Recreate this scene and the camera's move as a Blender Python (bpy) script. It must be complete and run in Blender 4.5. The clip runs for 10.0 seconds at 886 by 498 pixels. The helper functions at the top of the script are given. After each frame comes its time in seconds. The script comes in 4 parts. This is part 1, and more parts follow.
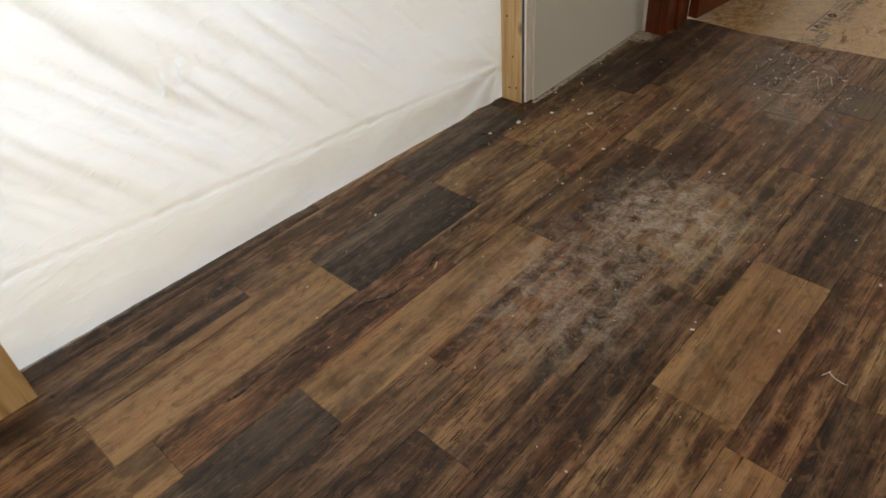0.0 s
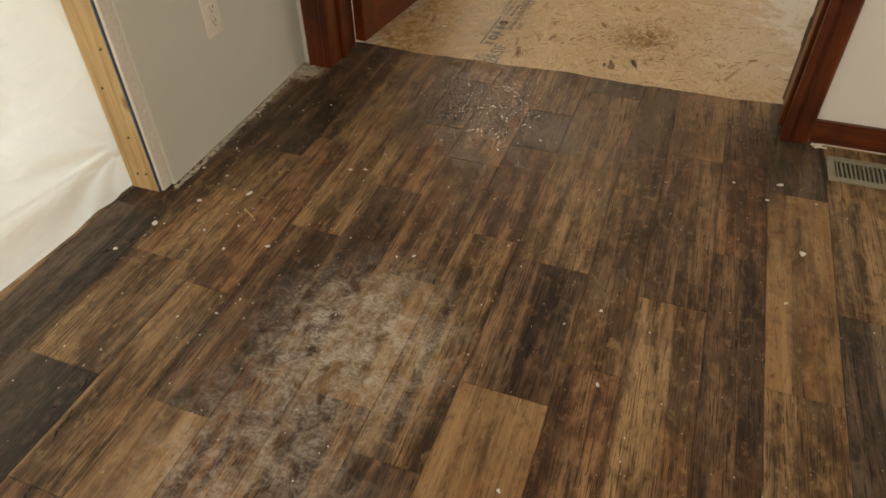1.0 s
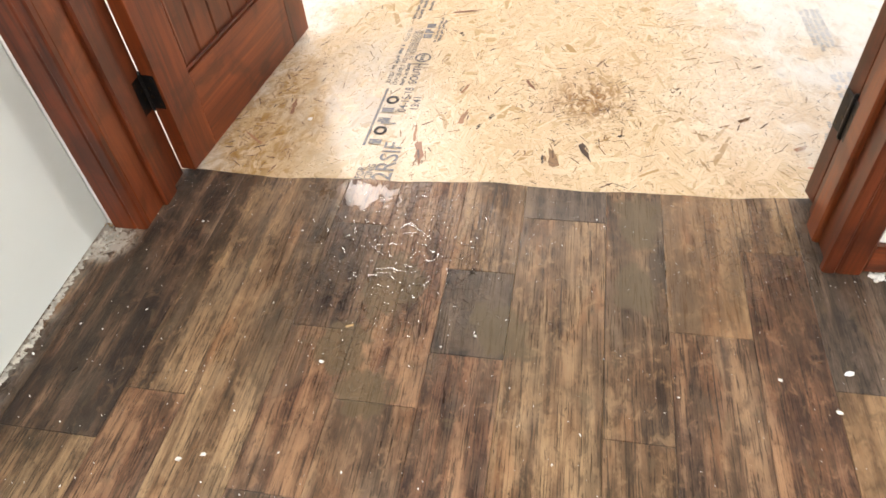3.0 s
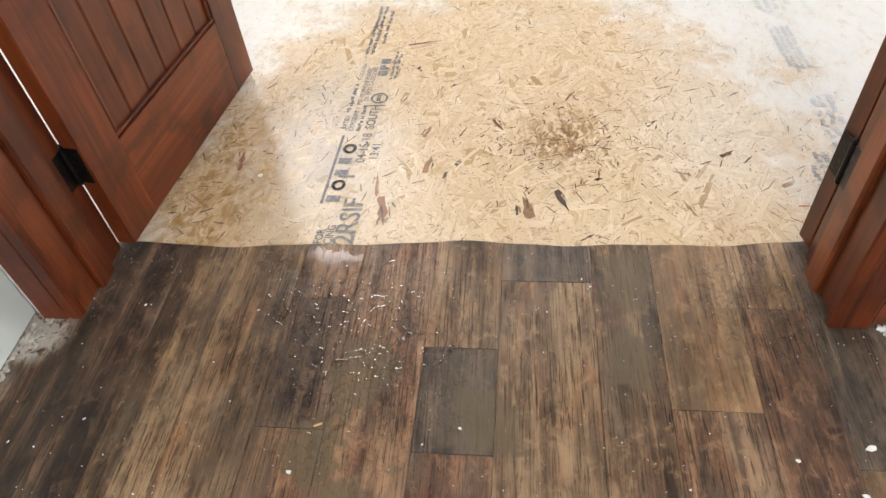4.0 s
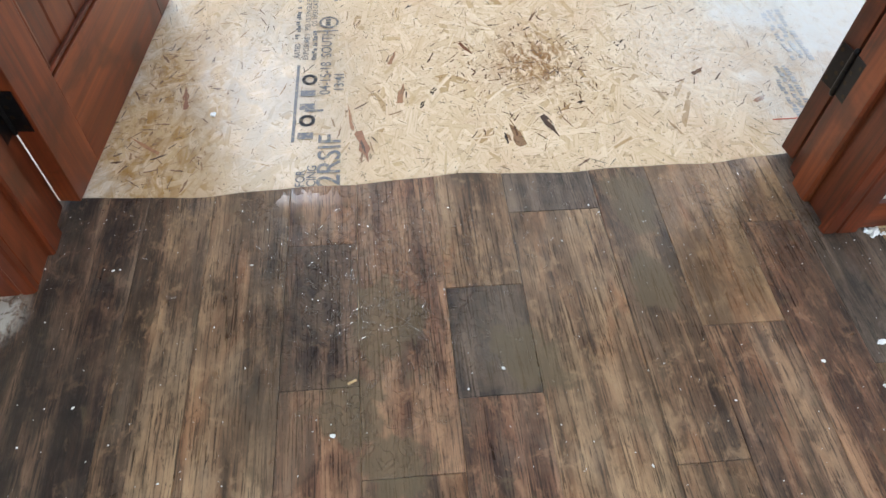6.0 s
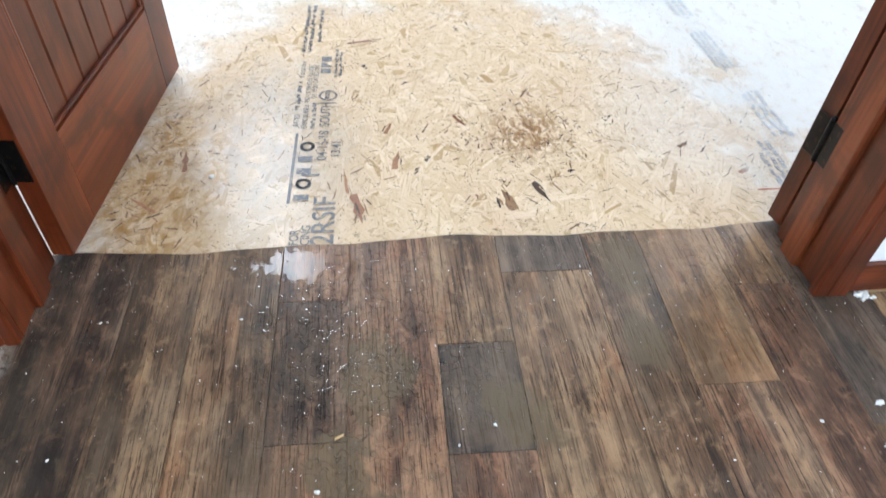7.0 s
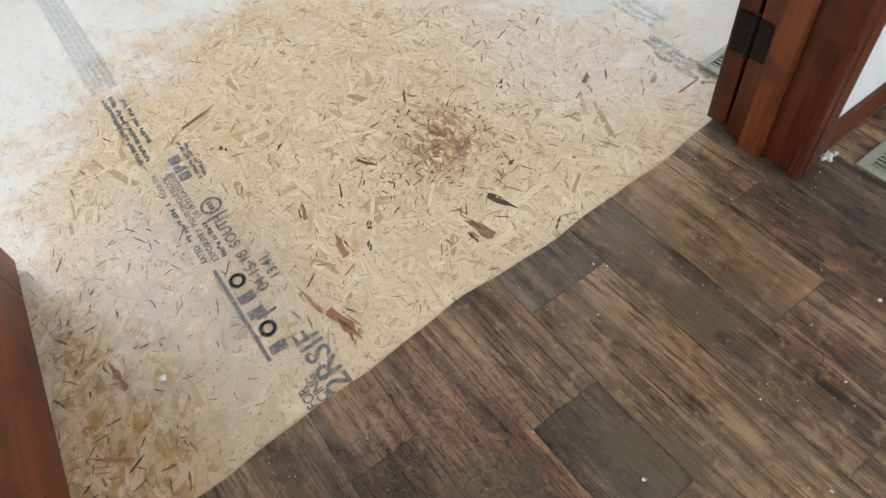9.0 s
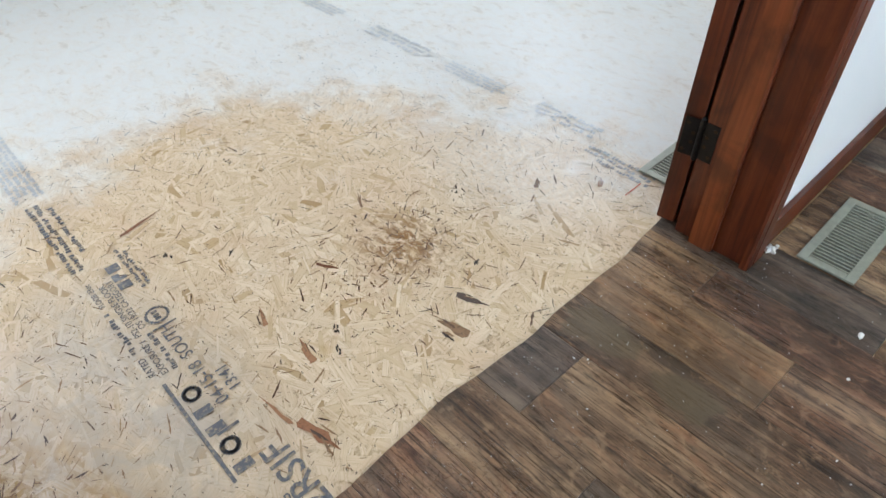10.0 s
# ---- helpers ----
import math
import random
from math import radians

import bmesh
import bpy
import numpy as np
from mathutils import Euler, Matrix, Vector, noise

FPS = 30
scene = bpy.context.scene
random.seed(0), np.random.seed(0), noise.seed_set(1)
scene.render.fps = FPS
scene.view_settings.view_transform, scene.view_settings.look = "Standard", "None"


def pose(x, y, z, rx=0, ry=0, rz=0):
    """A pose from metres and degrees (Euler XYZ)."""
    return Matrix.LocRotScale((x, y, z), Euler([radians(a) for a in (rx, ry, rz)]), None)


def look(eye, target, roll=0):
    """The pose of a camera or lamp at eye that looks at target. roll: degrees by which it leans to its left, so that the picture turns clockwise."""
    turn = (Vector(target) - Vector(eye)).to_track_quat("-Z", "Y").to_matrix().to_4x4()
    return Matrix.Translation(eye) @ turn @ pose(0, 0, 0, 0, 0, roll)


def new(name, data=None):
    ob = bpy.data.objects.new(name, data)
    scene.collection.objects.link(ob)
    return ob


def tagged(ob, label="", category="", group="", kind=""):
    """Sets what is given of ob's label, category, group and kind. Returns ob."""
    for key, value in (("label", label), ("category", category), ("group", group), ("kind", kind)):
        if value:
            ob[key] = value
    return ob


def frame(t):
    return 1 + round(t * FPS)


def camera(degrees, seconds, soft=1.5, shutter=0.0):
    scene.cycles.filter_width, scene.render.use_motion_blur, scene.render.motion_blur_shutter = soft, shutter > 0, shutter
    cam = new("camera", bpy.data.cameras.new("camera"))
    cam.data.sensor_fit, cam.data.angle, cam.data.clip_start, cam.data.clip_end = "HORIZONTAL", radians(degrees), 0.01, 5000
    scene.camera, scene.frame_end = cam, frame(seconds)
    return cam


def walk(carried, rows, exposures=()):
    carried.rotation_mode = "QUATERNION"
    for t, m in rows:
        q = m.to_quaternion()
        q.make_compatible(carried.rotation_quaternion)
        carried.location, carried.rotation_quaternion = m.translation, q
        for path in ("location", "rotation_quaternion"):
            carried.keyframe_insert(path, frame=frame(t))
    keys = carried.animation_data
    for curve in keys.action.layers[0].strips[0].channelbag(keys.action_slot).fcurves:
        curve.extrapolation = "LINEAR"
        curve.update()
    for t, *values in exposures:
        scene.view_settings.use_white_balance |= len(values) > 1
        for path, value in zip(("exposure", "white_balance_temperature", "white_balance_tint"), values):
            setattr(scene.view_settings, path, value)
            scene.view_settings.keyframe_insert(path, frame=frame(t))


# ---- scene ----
cam = camera(66.3, 10.0, shutter=0.1)

PATH = [
    (0, (1.197, -2.842, 1.169), (0.104, -1.743, -0.095), -5.2),
    (0.3, (1.193, -2.633, 1.193), (0.185, -1.457, -0.072), -4.1),
    (0.5, (1.201, -2.488, 1.179), (0.282, -1.307, -0.148), -3.4),
    (0.8, (1.140, -2.316, 1.141), (0.400, -1.033, -0.203), -4.1),
    (1, (1.114, -2.195, 1.137), (0.615, -0.796, -0.202), -0.9),
    (1.5, (1.128, -1.902, 1.095), (0.667, -0.501, -0.257), -7.5),
    (1.8, (1.046, -1.747, 1.104), (0.572, -0.382, -0.279), -8.3),
    (2, (1.015, -1.649, 1.105), (0.593, -0.313, -0.322), -6.8),
    (2.5, (0.944, -1.449, 1.102), (0.782, -0.045, -0.313), -1.7),
    (2.6, (0.931, -1.41, 1.107), (0.781, -0.008, -0.311), -1.4),
    (3, (0.951, -1.233, 1.086), (0.635, 0.111, -0.361), -6.0),
    (3.2, (0.969, -1.155, 1.091), (0.56, 0.192, -0.33), -8.7),
    (4.3, (0.854, -1.009, 1.081), (0.686, 0.347, -0.379), -5.9),
    (4.5, (0.8, -0.987, 1.077), (0.608, 0.37, -0.38), -5.8),
    (5, (0.633, -0.973, 1.056), (0.721, 0.345, -0.446), 2.3),
    (5.5, (0.614, -0.965, 1.038), (0.783, 0.262, -0.533), 3.2),
    (6.8, (0.659, -1.014, 1.04), (0.81, 0.177, -0.56), 1.0),
    (7, (0.626, -1.026, 0.994), (0.833, 0.378, -0.415), 3.1),
    (7.5, (0.619, -0.946, 1.033), (0.67, 0.608, -0.225), -0.8),
    (8, (0.544, -0.804, 1.058), (0.786, 0.665, -0.277), -3.8),
    (8.5, (0.532, -0.674, 1.079), (0.927, 0.616, -0.398), -8.1),
    (9, (0.448, -0.591, 1.115), (1.026, 0.439, -0.499), -9.9),
    (9.3, (0.383, -0.552, 1.117), (1.052, 0.399, -0.51), -11.0),
    (9.5, (0.332, -0.514, 1.099), (1.138, 0.407, -0.483), -7.2),
    (10, (0.313, -0.505, 1.051), (1.32, 0.537, -0.327), -0.5),
]
walk(cam, [(t, look(eye, target, roll)) for t, eye, target, roll in PATH],
     exposures=[(0, -1.7, 9500, 23), (1.0, -1.34, 11200, 20), (1.5, -0.5, 10200, 19), (2.0, 0.25, 8800, 18), (2.5, 0.42, 7900, 18), (3.2, 0.32, 7300, 17), (4.5, 0.0, 6600, 13),
                (5.5, 0.05, 6000, 11), (6.8, 0.15, 5900, 10), (7.0, 0.25, 5800, 10), (7.5, -0.28, 6200, 11), (8.0, -0.57, 6800, 12), (8.5, -0.52, 6700, 12), (9.0, -0.32, 6400, 11), (9.5, -0.1, 6000, 9), (10.0, -0.25, 6000, 9)])


# ---------------------------------------------------------------- light
world = bpy.data.worlds.new("sky")
scene.world = world
world.use_nodes = True
wn = world.node_tree.nodes
sky = wn.new("ShaderNodeTexSky")
sky.sky_type, sky.sun_disc = "NISHITA", False
sky.sun_elevation, sky.sun_rotation = radians(38), radians(200)
world.node_tree.links.new(sky.outputs[0], wn["Background"].inputs[0])
wn["Background"].inputs[1].default_value = 0.1


def daylight(name, x, y, z, rx, rz, w, h, power, colour):
    """Area lamp at a wall opening, standing in for sky light."""
    lamp = bpy.data.lights.new(name, "AREA")
    lamp.shape, lamp.size, lamp.size_y, lamp.energy, lamp.color = "RECTANGLE", w, h, power, colour
    ob = new(name, lamp)
    ob.matrix_world = pose(x, y, z, rx, 0, rz)
    return ob


daylight("window_light_room", -0.25, 2.46, 2.075, -90, 0, 1.0, 1.45, 66, (0.93, 0.97, 1.0))
# unseen fill, added to even out the room from the right
daylight("window_light_room_side", 3.56, 1.625, 1.5, 90, 90, 1.15, 1.2, 40, (0.93, 0.97, 1.0))
# unseen fill behind the camera, added to light the hall
daylight("window_light_hall", 1.3, -4.46, 1.6, 90, 0, 1.6, 1.2, 86, (1.0, 0.99, 0.97))
# unseen bluish fill, added to brighten the right-hand wall and floor
daylight("window_light_hall_east", 2.96, -1.65, 1.6, 90, 90, 0.9, 1.0, 13, (0.86, 0.93, 1.0))
# unseen backlight, added so the sheet glows through
daylight("window_light_side_room", -2.16, -2.65, 1.65, 90, -90, 1.0, 1.0, 390, (0.50, 0.735, 1.0))


# ---------------------------------------------------------------- material helpers
class Nodes:
    """A node material written in a few words."""

    def __init__(self, name):
        self.mat = bpy.data.materials.new(name)
        self.mat.use_nodes = True
        self.tree = self.mat.node_tree
        self.bsdf = self.tree.nodes["Principled BSDF"]
        self.out = self.tree.nodes["Material Output"]

    def node(self, kind, **values):
        n = self.tree.nodes.new(kind)
        for key, value in values.items():
            n.inputs[key].default_value = value
        return n

    def link(self, a, b):
        self.tree.links.new(a, b)

    def put(self, socket, value):
        if hasattr(value, "is_linked"):
            self.link(value, socket)
        else:
            socket.default_value = value

    def coords(self, scale=(1, 1, 1), shift=None, turn=(0, 0, 0), local=False):
        if local:
            src = self.node("ShaderNodeTexCoord").outputs["Object"]
        else:
            src = self.node("ShaderNodeNewGeometry").outputs["Position"]
        m = self.node("ShaderNodeMapping")
        m.inputs["Scale"].default_value = scale
        m.inputs["Rotation"].default_value = [radians(a) for a in turn]
        self.link(src, m.inputs["Vector"])
        if shift is not None:
            self.link(shift, m.inputs["Location"])
        return m.outputs[0]

    def noise(self, vec, scale=5.0, detail=4.0, rough=0.55, distort=0.0):
        n = self.node("ShaderNodeTexNoise", Scale=scale, Detail=detail, Roughness=rough, Distortion=distort)
        self.link(vec, n.inputs["Vector"])
        return n.outputs["Fac"]

    def voronoi(self, vec, scale, feature="F1", out="Distance"):
        n = self.node("ShaderNodeTexVoronoi", Scale=scale)
        n.feature = feature
        self.link(vec, n.inputs["Vector"])
        return n.outputs[out]

    def remap(self, value, a, b, c=0.0, d=1.0, smooth=False):
        n = self.node("ShaderNodeMapRange")
        n.interpolation_type = "SMOOTHSTEP" if smooth else "LINEAR"
        self.put(n.inputs[0], value)
        for i, v in enumerate((a, b, c, d)):
            n.inputs[i + 1].default_value = v
        return n.outputs[0]

    def maths(self, op, a, b=0.0, clamp=False):
        n = self.node("ShaderNodeMath")
        n.operation, n.use_clamp = op, clamp
        self.put(n.inputs[0], a)
        self.put(n.inputs[1], b)
        return n.outputs[0]

    def ramp(self, value, stops):
        n = self.node("ShaderNodeValToRGB")
        el = n.color_ramp.elements
        while len(el) < len(stops):
            el.new(0.5)
        for e, (p, c) in zip(el, stops):
            e.position, e.color = p, (*c, 1)
        self.link(value, n.inputs[0])
        return n.outputs[0]

    def mix(self, fac, a, b, blend="MIX"):
        n = self.node("ShaderNodeMix")
        n.data_type, n.blend_type = "RGBA", blend
        self.put(n.inputs[0], fac)
        for socket, v in ((n.inputs[6], a), (n.inputs[7], b)):
            if isinstance(v, tuple):
                socket.default_value = (*v[:3], 1)
            else:
                self.link(v, socket)
        return n.outputs[2]

    def island(self):
        return self.node("ShaderNodeNewGeometry").outputs["Random Per Island"]

    def chance(self):
        return self.node("ShaderNodeObjectInfo").outputs["Random"]

    def spot(self, cx, cy, rx, ry, soft=0.6, turn=0.0):
        """1 inside an ellipse on the floor, fading to 0 at its edge."""
        m = self.node("ShaderNodeMapping")
        m.vector_type = "TEXTURE"
        m.inputs["Location"].default_value = (cx, cy, 0)
        m.inputs["Rotation"].default_value = (0, 0, radians(turn))
        m.inputs["Scale"].default_value = (rx, ry, 1000)
        self.link(self.node("ShaderNodeNewGeometry").outputs["Position"], m.inputs["Vector"])
        n = self.node("ShaderNodeVectorMath")
        n.operation = "LENGTH"
        self.link(m.outputs[0], n.inputs[0])
        return self.remap(n.outputs["Value"], 1.0, 1.0 - soft, smooth=True)

    def bump(self, height, strength=0.3, distance=0.002):
        n = self.node("ShaderNodeBump", Strength=strength, Distance=distance)
        self.link(height, n.inputs["Height"])
        self.link(n.outputs[0], self.bsdf.inputs["Normal"])

    def set(self, **values):
        for key, value in values.items():
            socket = self.bsdf.inputs[{"base": "Base Color", "rough": "Roughness", "metal": "Metallic", "spec": "Specular IOR Level",
                                       "trans": "Transmission Weight", "ior": "IOR", "coat": "Coat Weight", "coat_rough": "Coat Roughness"}[key]]
            if isinstance(value, tuple):
                socket.default_value = (*value[:3], 1)
            else:
                self.put(socket, value)
        return self


def plank_material(name, dark, mid, light, streak=0.5, weathered=0.5):
    """Embossed vinyl printed as reclaimed planks, dusty in patches and wet by the doorway."""
    s = Nodes(name)
    rnd = s.maths("MULTIPLY", s.chance(), 37.0)
    comb = s.node("ShaderNodeCombineXYZ")
    for i in range(3):
        s.link(rnd, comb.inputs[i])
    off = comb.outputs[0]
    warp = s.noise(s.coords((5, 3, 1), off), 1.0, 3, 0.5)
    strips = s.remap(s.noise(s.coords((21, 1.1, 1), off), 1.0, 4, 0.5, 0.7), 0.34, 0.66, smooth=True)
    mottle = s.noise(s.coords((22, 6, 1), off), 1.0, 7, 0.60, 0.4)
    grain = s.noise(s.coords((150, 11, 1), off), 1.0, 6, 0.7, 0.8)
    fine = s.noise(s.coords((300, 10, 1), off), 1.0, 4, 0.68, 0.6)
    tone = s.maths("ADD", s.maths("MULTIPLY", strips, 0.46), s.maths("MULTIPLY", s.remap(mottle, 0.3, 0.7), 0.32))
    tone = s.maths("ADD", tone, s.maths("MULTIPLY", s.remap(grain, 0.3, 0.7), 0.20))
    tone = s.maths("ADD", tone, s.maths("MULTIPLY", s.remap(warp, 0.3, 0.7), 0.14))
    tone = s.remap(tone, 0.27, 0.86)
    col = s.ramp(tone, [(0.0, dark), (0.45, mid), (1.0, light)])
    # the print drifts between rust, ochre and grey-brown along a board
    hue = s.noise(s.coords((14, 3.0, 1), off), 1.0, 4, 0.6, 0.4)
    lum = tuple(0.5 * (a + b) for a, b in zip(mid, light))
    col = s.mix(s.remap(hue, 0.53, 0.68, 0.0, 0.45, smooth=True), col, (lum[0] * 0.98, lum[0] * 0.43, lum[0] * 0.19))
    col = s.mix(s.remap(hue, 0.46, 0.32, 0.0, 0.40, smooth=True), col, (mid[0] * 0.78, mid[0] * 0.60, mid[0] * 0.44))
    # weathered dark stretches with frayed edges, pores and a few open cracks
    fray = s.maths("ADD", s.noise(s.coords((17, 5.5, 1), off), 1.0, 7, 0.64, 0.5), s.maths("MULTIPLY", s.maths("SUBTRACT", fine, 0.5), 0.22))
    col = s.mix(s.remap(fray, 0.54, 0.30, 0.0, weathered * 0.85, smooth=True), col, tuple(c * 0.34 for c in dark))
    pores = s.remap(fine, 0.47, 0.40, 0.0, streak, smooth=True)
    col = s.mix(pores, col, tuple(c * 0.42 for c in dark))
    ticks = s.remap(s.noise(s.coords((210, 34, 1), off), 1.0, 3, 0.6, 0.4), 0.36, 0.31, 0.0, 0.75, smooth=True)
    col = s.mix(ticks, col, tuple(c * 0.3 for c in dark))
    bright = s.remap(s.noise(s.coords((190, 22, 1), off), 1.0, 3, 0.6, 0.4), 0.62, 0.70, 0.0, 0.24, smooth=True)
    col = s.mix(bright, col, light)
    crack = s.remap(s.noise(s.coords((95, 1.5, 1), off), 1.0, 3, 0.55, 0.9), 0.345, 0.305, 0.0, 0.85, smooth=True)
    col = s.mix(crack, col, (0.018, 0.012, 0.009))
    # traffic wear running on from board to board
    wear = s.noise(s.coords((8, 1.8, 1), turn=(0, 0, 3)), 1.0, 7, 0.66, 0.9)
    col = s.mix(s.remap(wear, 0.50, 0.33, 0.0, 0.5, smooth=True), col, tuple(c * 0.45 for c in dark))
    # smoky mottling from damp and wear, near as long as wide
    smoke = s.noise(s.coords((40, 26, 1), off), 1.0, 6, 0.68, 0.5)
    col = s.mix(s.remap(smoke, 0.48, 0.32, 0.0, 0.50, smooth=True), col, tuple(c * 0.5 for c in dark))
    col = s.mix(s.remap(smoke, 0.52, 0.68, 0.0, 0.42, smooth=True), col, light)
    # old dark soaking, and a darker area by the west wall, drawn along the grain
    dark_grain = s.noise(s.coords((34, 5, 1)), 1.0, 7, 0.68, 0.6)
    soak_and_dark = s.maths("MAXIMUM", s.spot(0.42, -0.30, 0.13, 0.46, 0.95), s.maths("MAXIMUM", s.spot(-0.04, -0.55, 0.26, 0.55, 0.7), s.spot(1.48, -0.30, 0.12, 0.30, 0.95)))
    soak_and_dark = s.maths("MULTIPLY", soak_and_dark, s.remap(dark_grain, 0.40, 0.64, 1.3, 0.1), clamp=True)
    col = s.mix(s.maths("MULTIPLY", soak_and_dark, 0.8), col, (0.024, 0.018, 0.014))
    # dried dust, trodden and scuffed
    scuff = s.noise(s.coords((24, 17, 1)), 1.0, 7, 0.72, 0.6)
    tread = s.noise(s.coords((60, 110, 1), turn=(0, 0, 25)), 1.0, 2, 0.4, 1.4)
    patch = s.maths("MAXIMUM", s.spot(0.60, -1.34, 0.30, 0.34, 0.7), s.maths("MULTIPLY", s.spot(0.55, -1.72, 0.30, 0.44, 0.7), 0.6))
    patch = s.maths("MULTIPLY", patch, s.remap(scuff, 0.40, 0.60))
    patch = s.maths("MULTIPLY", patch, s.remap(tread, 0.40, 0.56, 0.4, 1.0))
    haze = s.maths("MULTIPLY", s.remap(s.noise(s.coords((3, 3, 1)), 1.0, 3), 0.5, 0.7, 0.0, 0.10), s.remap(scuff, 0.4, 0.65))
    dust = s.maths("ADD", s.maths("MULTIPLY", patch, 1.1), haze, clamp=True)
    wall_dust = s.maths("MULTIPLY", s.spot(-0.125, -0.60, 0.075, 0.48, 0.9), s.remap(scuff, 0.42, 0.6, 0.0, 0.9))
    corner = s.maths("MULTIPLY", s.spot(-0.085, -0.262, 0.095, 0.095, 0.8), s.remap(s.noise(s.coords((60, 50, 1)), 1.0, 6, 0.7, 0.6), 0.38, 0.54, 0.0, 1.9), clamp=True)
    dust = s.maths("MAXIMUM", dust, s.maths("MAXIMUM", wall_dust, corner))
    col = s.mix(s.maths("MULTIPLY", dust, 0.8), col, (0.56, 0.51, 0.45))
    # muddy water dried over the boards round the doorway
    smear = s.remap(s.noise(s.coords((9, 6.5, 1)), 1.0, 5, 0.6, 0.8), 0.42, 0.62)
    smear = s.maths("MULTIPLY", smear, s.spot(0.75, -0.32, 1.15, 0.85, 0.8))
    col = s.mix(s.maths("MULTIPLY", smear, 0.34), col, (0.225, 0.155, 0.098))
    # standing water, clear or silty
    wetn = s.noise(s.coords((11, 11, 1)), 1.0, 4, 0.6, 0.6)
    lapn = s.noise(s.coords((34, 30, 1)), 1.0, 5, 0.65, 1.2)
    pool = s.remap(s.maths("ADD", s.spot(0.49, -0.060, 0.17, 0.085, 0.9), s.remap(lapn, 0.3, 0.7, -0.6, 0.5)), 0.36, 0.52, smooth=True)
    damp = s.maths("MAXIMUM", s.spot(0.60, -0.30, 0.36, 0.46, 0.7), s.maths("MAXIMUM", s.spot(1.35, -0.18, 0.22, 0.26, 0.7), s.spot(1.0, -0.28, 0.42, 0.30, 0.8)))
    wet = s.remap(s.maths("ADD", damp, s.remap(wetn, 0.3, 0.7, -0.5, 0.5)), 0.25, 0.45, smooth=True)
    mudn = s.remap(s.noise(s.coords((19, 13, 1)), 1.0, 4, 0.55, 0.5), 0.3, 0.7, -0.55, 0.55)
    silt = s.spot(0.86, -0.43, 0.10, 0.12, 0.9)
    for cx, cy, rx, ry in ((0.55, -0.50, 0.10, 0.10), (0.62, -0.34, 0.12, 0.15), (1.14, -0.12, 0.08, 0.13), (1.12, -0.30, 0.07, 0.10), (0.63, -0.60, 0.10, 0.07)):
        silt = s.maths("MAXIMUM", silt, s.spot(cx, cy, rx, ry, 0.9))
    silt = s.remap(s.maths("ADD", s.maths("MULTIPLY", silt, 1.15), mudn), 0.30, 0.70, smooth=True)
    col = s.mix(s.maths("MULTIPLY", wet, 0.08), col, tuple(c * 0.3 for c in dark))
    col = s.mix(s.maths("MULTIPLY", silt, 0.80), col, (0.125, 0.090, 0.052))
    film = s.maths("MAXIMUM", s.maths("MAXIMUM", s.maths("MULTIPLY", wet, 0.40), s.maths("MULTIPLY", silt, 0.40)), pool)
    rough = s.remap(fine, 0.3, 0.7, 0.36, 0.54)
    rough = s.maths("ADD", rough, s.maths("MULTIPLY", dust, 0.4), clamp=True)
    rough = s.maths("MULTIPLY", rough, s.remap(film, 0.0, 1.0, 1.0, 0.14))
    s.set(base=col, rough=rough, spec=s.remap(film, 0.0, 1.0, 0.24, 0.30))
    relief = s.maths("ADD", s.maths("MULTIPLY", fine, 0.7), s.maths("MULTIPLY", grain, 0.8))
    relief = s.maths("MULTIPLY", relief, s.remap(film, 0.0, 1.0, 1.0, 0.08))
    beads = s.remap(s.noise(s.coords((46, 40, 1)), 1.0, 3, 0.5, 1.5), 0.50, 0.57, 0.0, 1.5, smooth=True)
    beads = s.maths("MULTIPLY", beads, s.maths("MAXIMUM", s.spot(0.62, -0.30, 0.27, 0.40, 0.6), s.spot(1.37, -0.17, 0.15, 0.20, 0.6)))
    relief = s.maths("ADD", relief, s.maths("MULTIPLY", beads, s.maths("MULTIPLY", wet, s.remap(pool, 0.0, 1.0, 1.0, 0.0))))
    s.bump(relief, 0.9, 0.0020)
    return s.mat


PLANK = {
    "tan": plank_material("vinyl_plank_tan", (0.147, 0.084, 0.044), (0.297, 0.173, 0.090), (0.446, 0.275, 0.147), 0.35, 0.25),
    "honey": plank_material("vinyl_plank_honey", (0.062, 0.035, 0.019), (0.230, 0.131, 0.070), (0.466, 0.296, 0.163), 0.75, 0.75),
    "mixed": plank_material("vinyl_plank_mixed", (0.049, 0.028, 0.017), (0.184, 0.103, 0.057), (0.441, 0.272, 0.145), 0.8, 0.85),
    "brown": plank_material("vinyl_plank_brown", (0.045, 0.026, 0.018), (0.162, 0.090, 0.054), (0.398, 0.238, 0.134), 0.8, 0.85),
    "red": plank_material("vinyl_plank_red", (0.052, 0.025, 0.017), (0.194, 0.095, 0.054), (0.417, 0.231, 0.126), 0.75, 0.8),
    "dark": plank_material("vinyl_plank_dark", (0.036, 0.022, 0.017), (0.117, 0.067, 0.043), (0.306, 0.182, 0.107), 0.8, 0.85),
    "grey": plank_material("vinyl_plank_grey", (0.036, 0.028, 0.024), (0.097, 0.070, 0.054), (0.218, 0.153, 0.109), 0.7, 0.75),
}


PRIMER_EDGE = (0.80, 0.12, 1.12, 1.50, 0.55)


def primer_cover(s):
    """How far the white primer hides the board: none round the doorway, most of it farther in."""
    edge = s.noise(s.coords((5, 5, 1)), 1.0, 5, 0.65)
    clear = s.maths("ADD", s.spot(*PRIMER_EDGE), s.remap(edge, 0.3, 0.7, -0.34, 0.34), clamp=True)
    return s.maths("SUBTRACT", 1.0, clear)


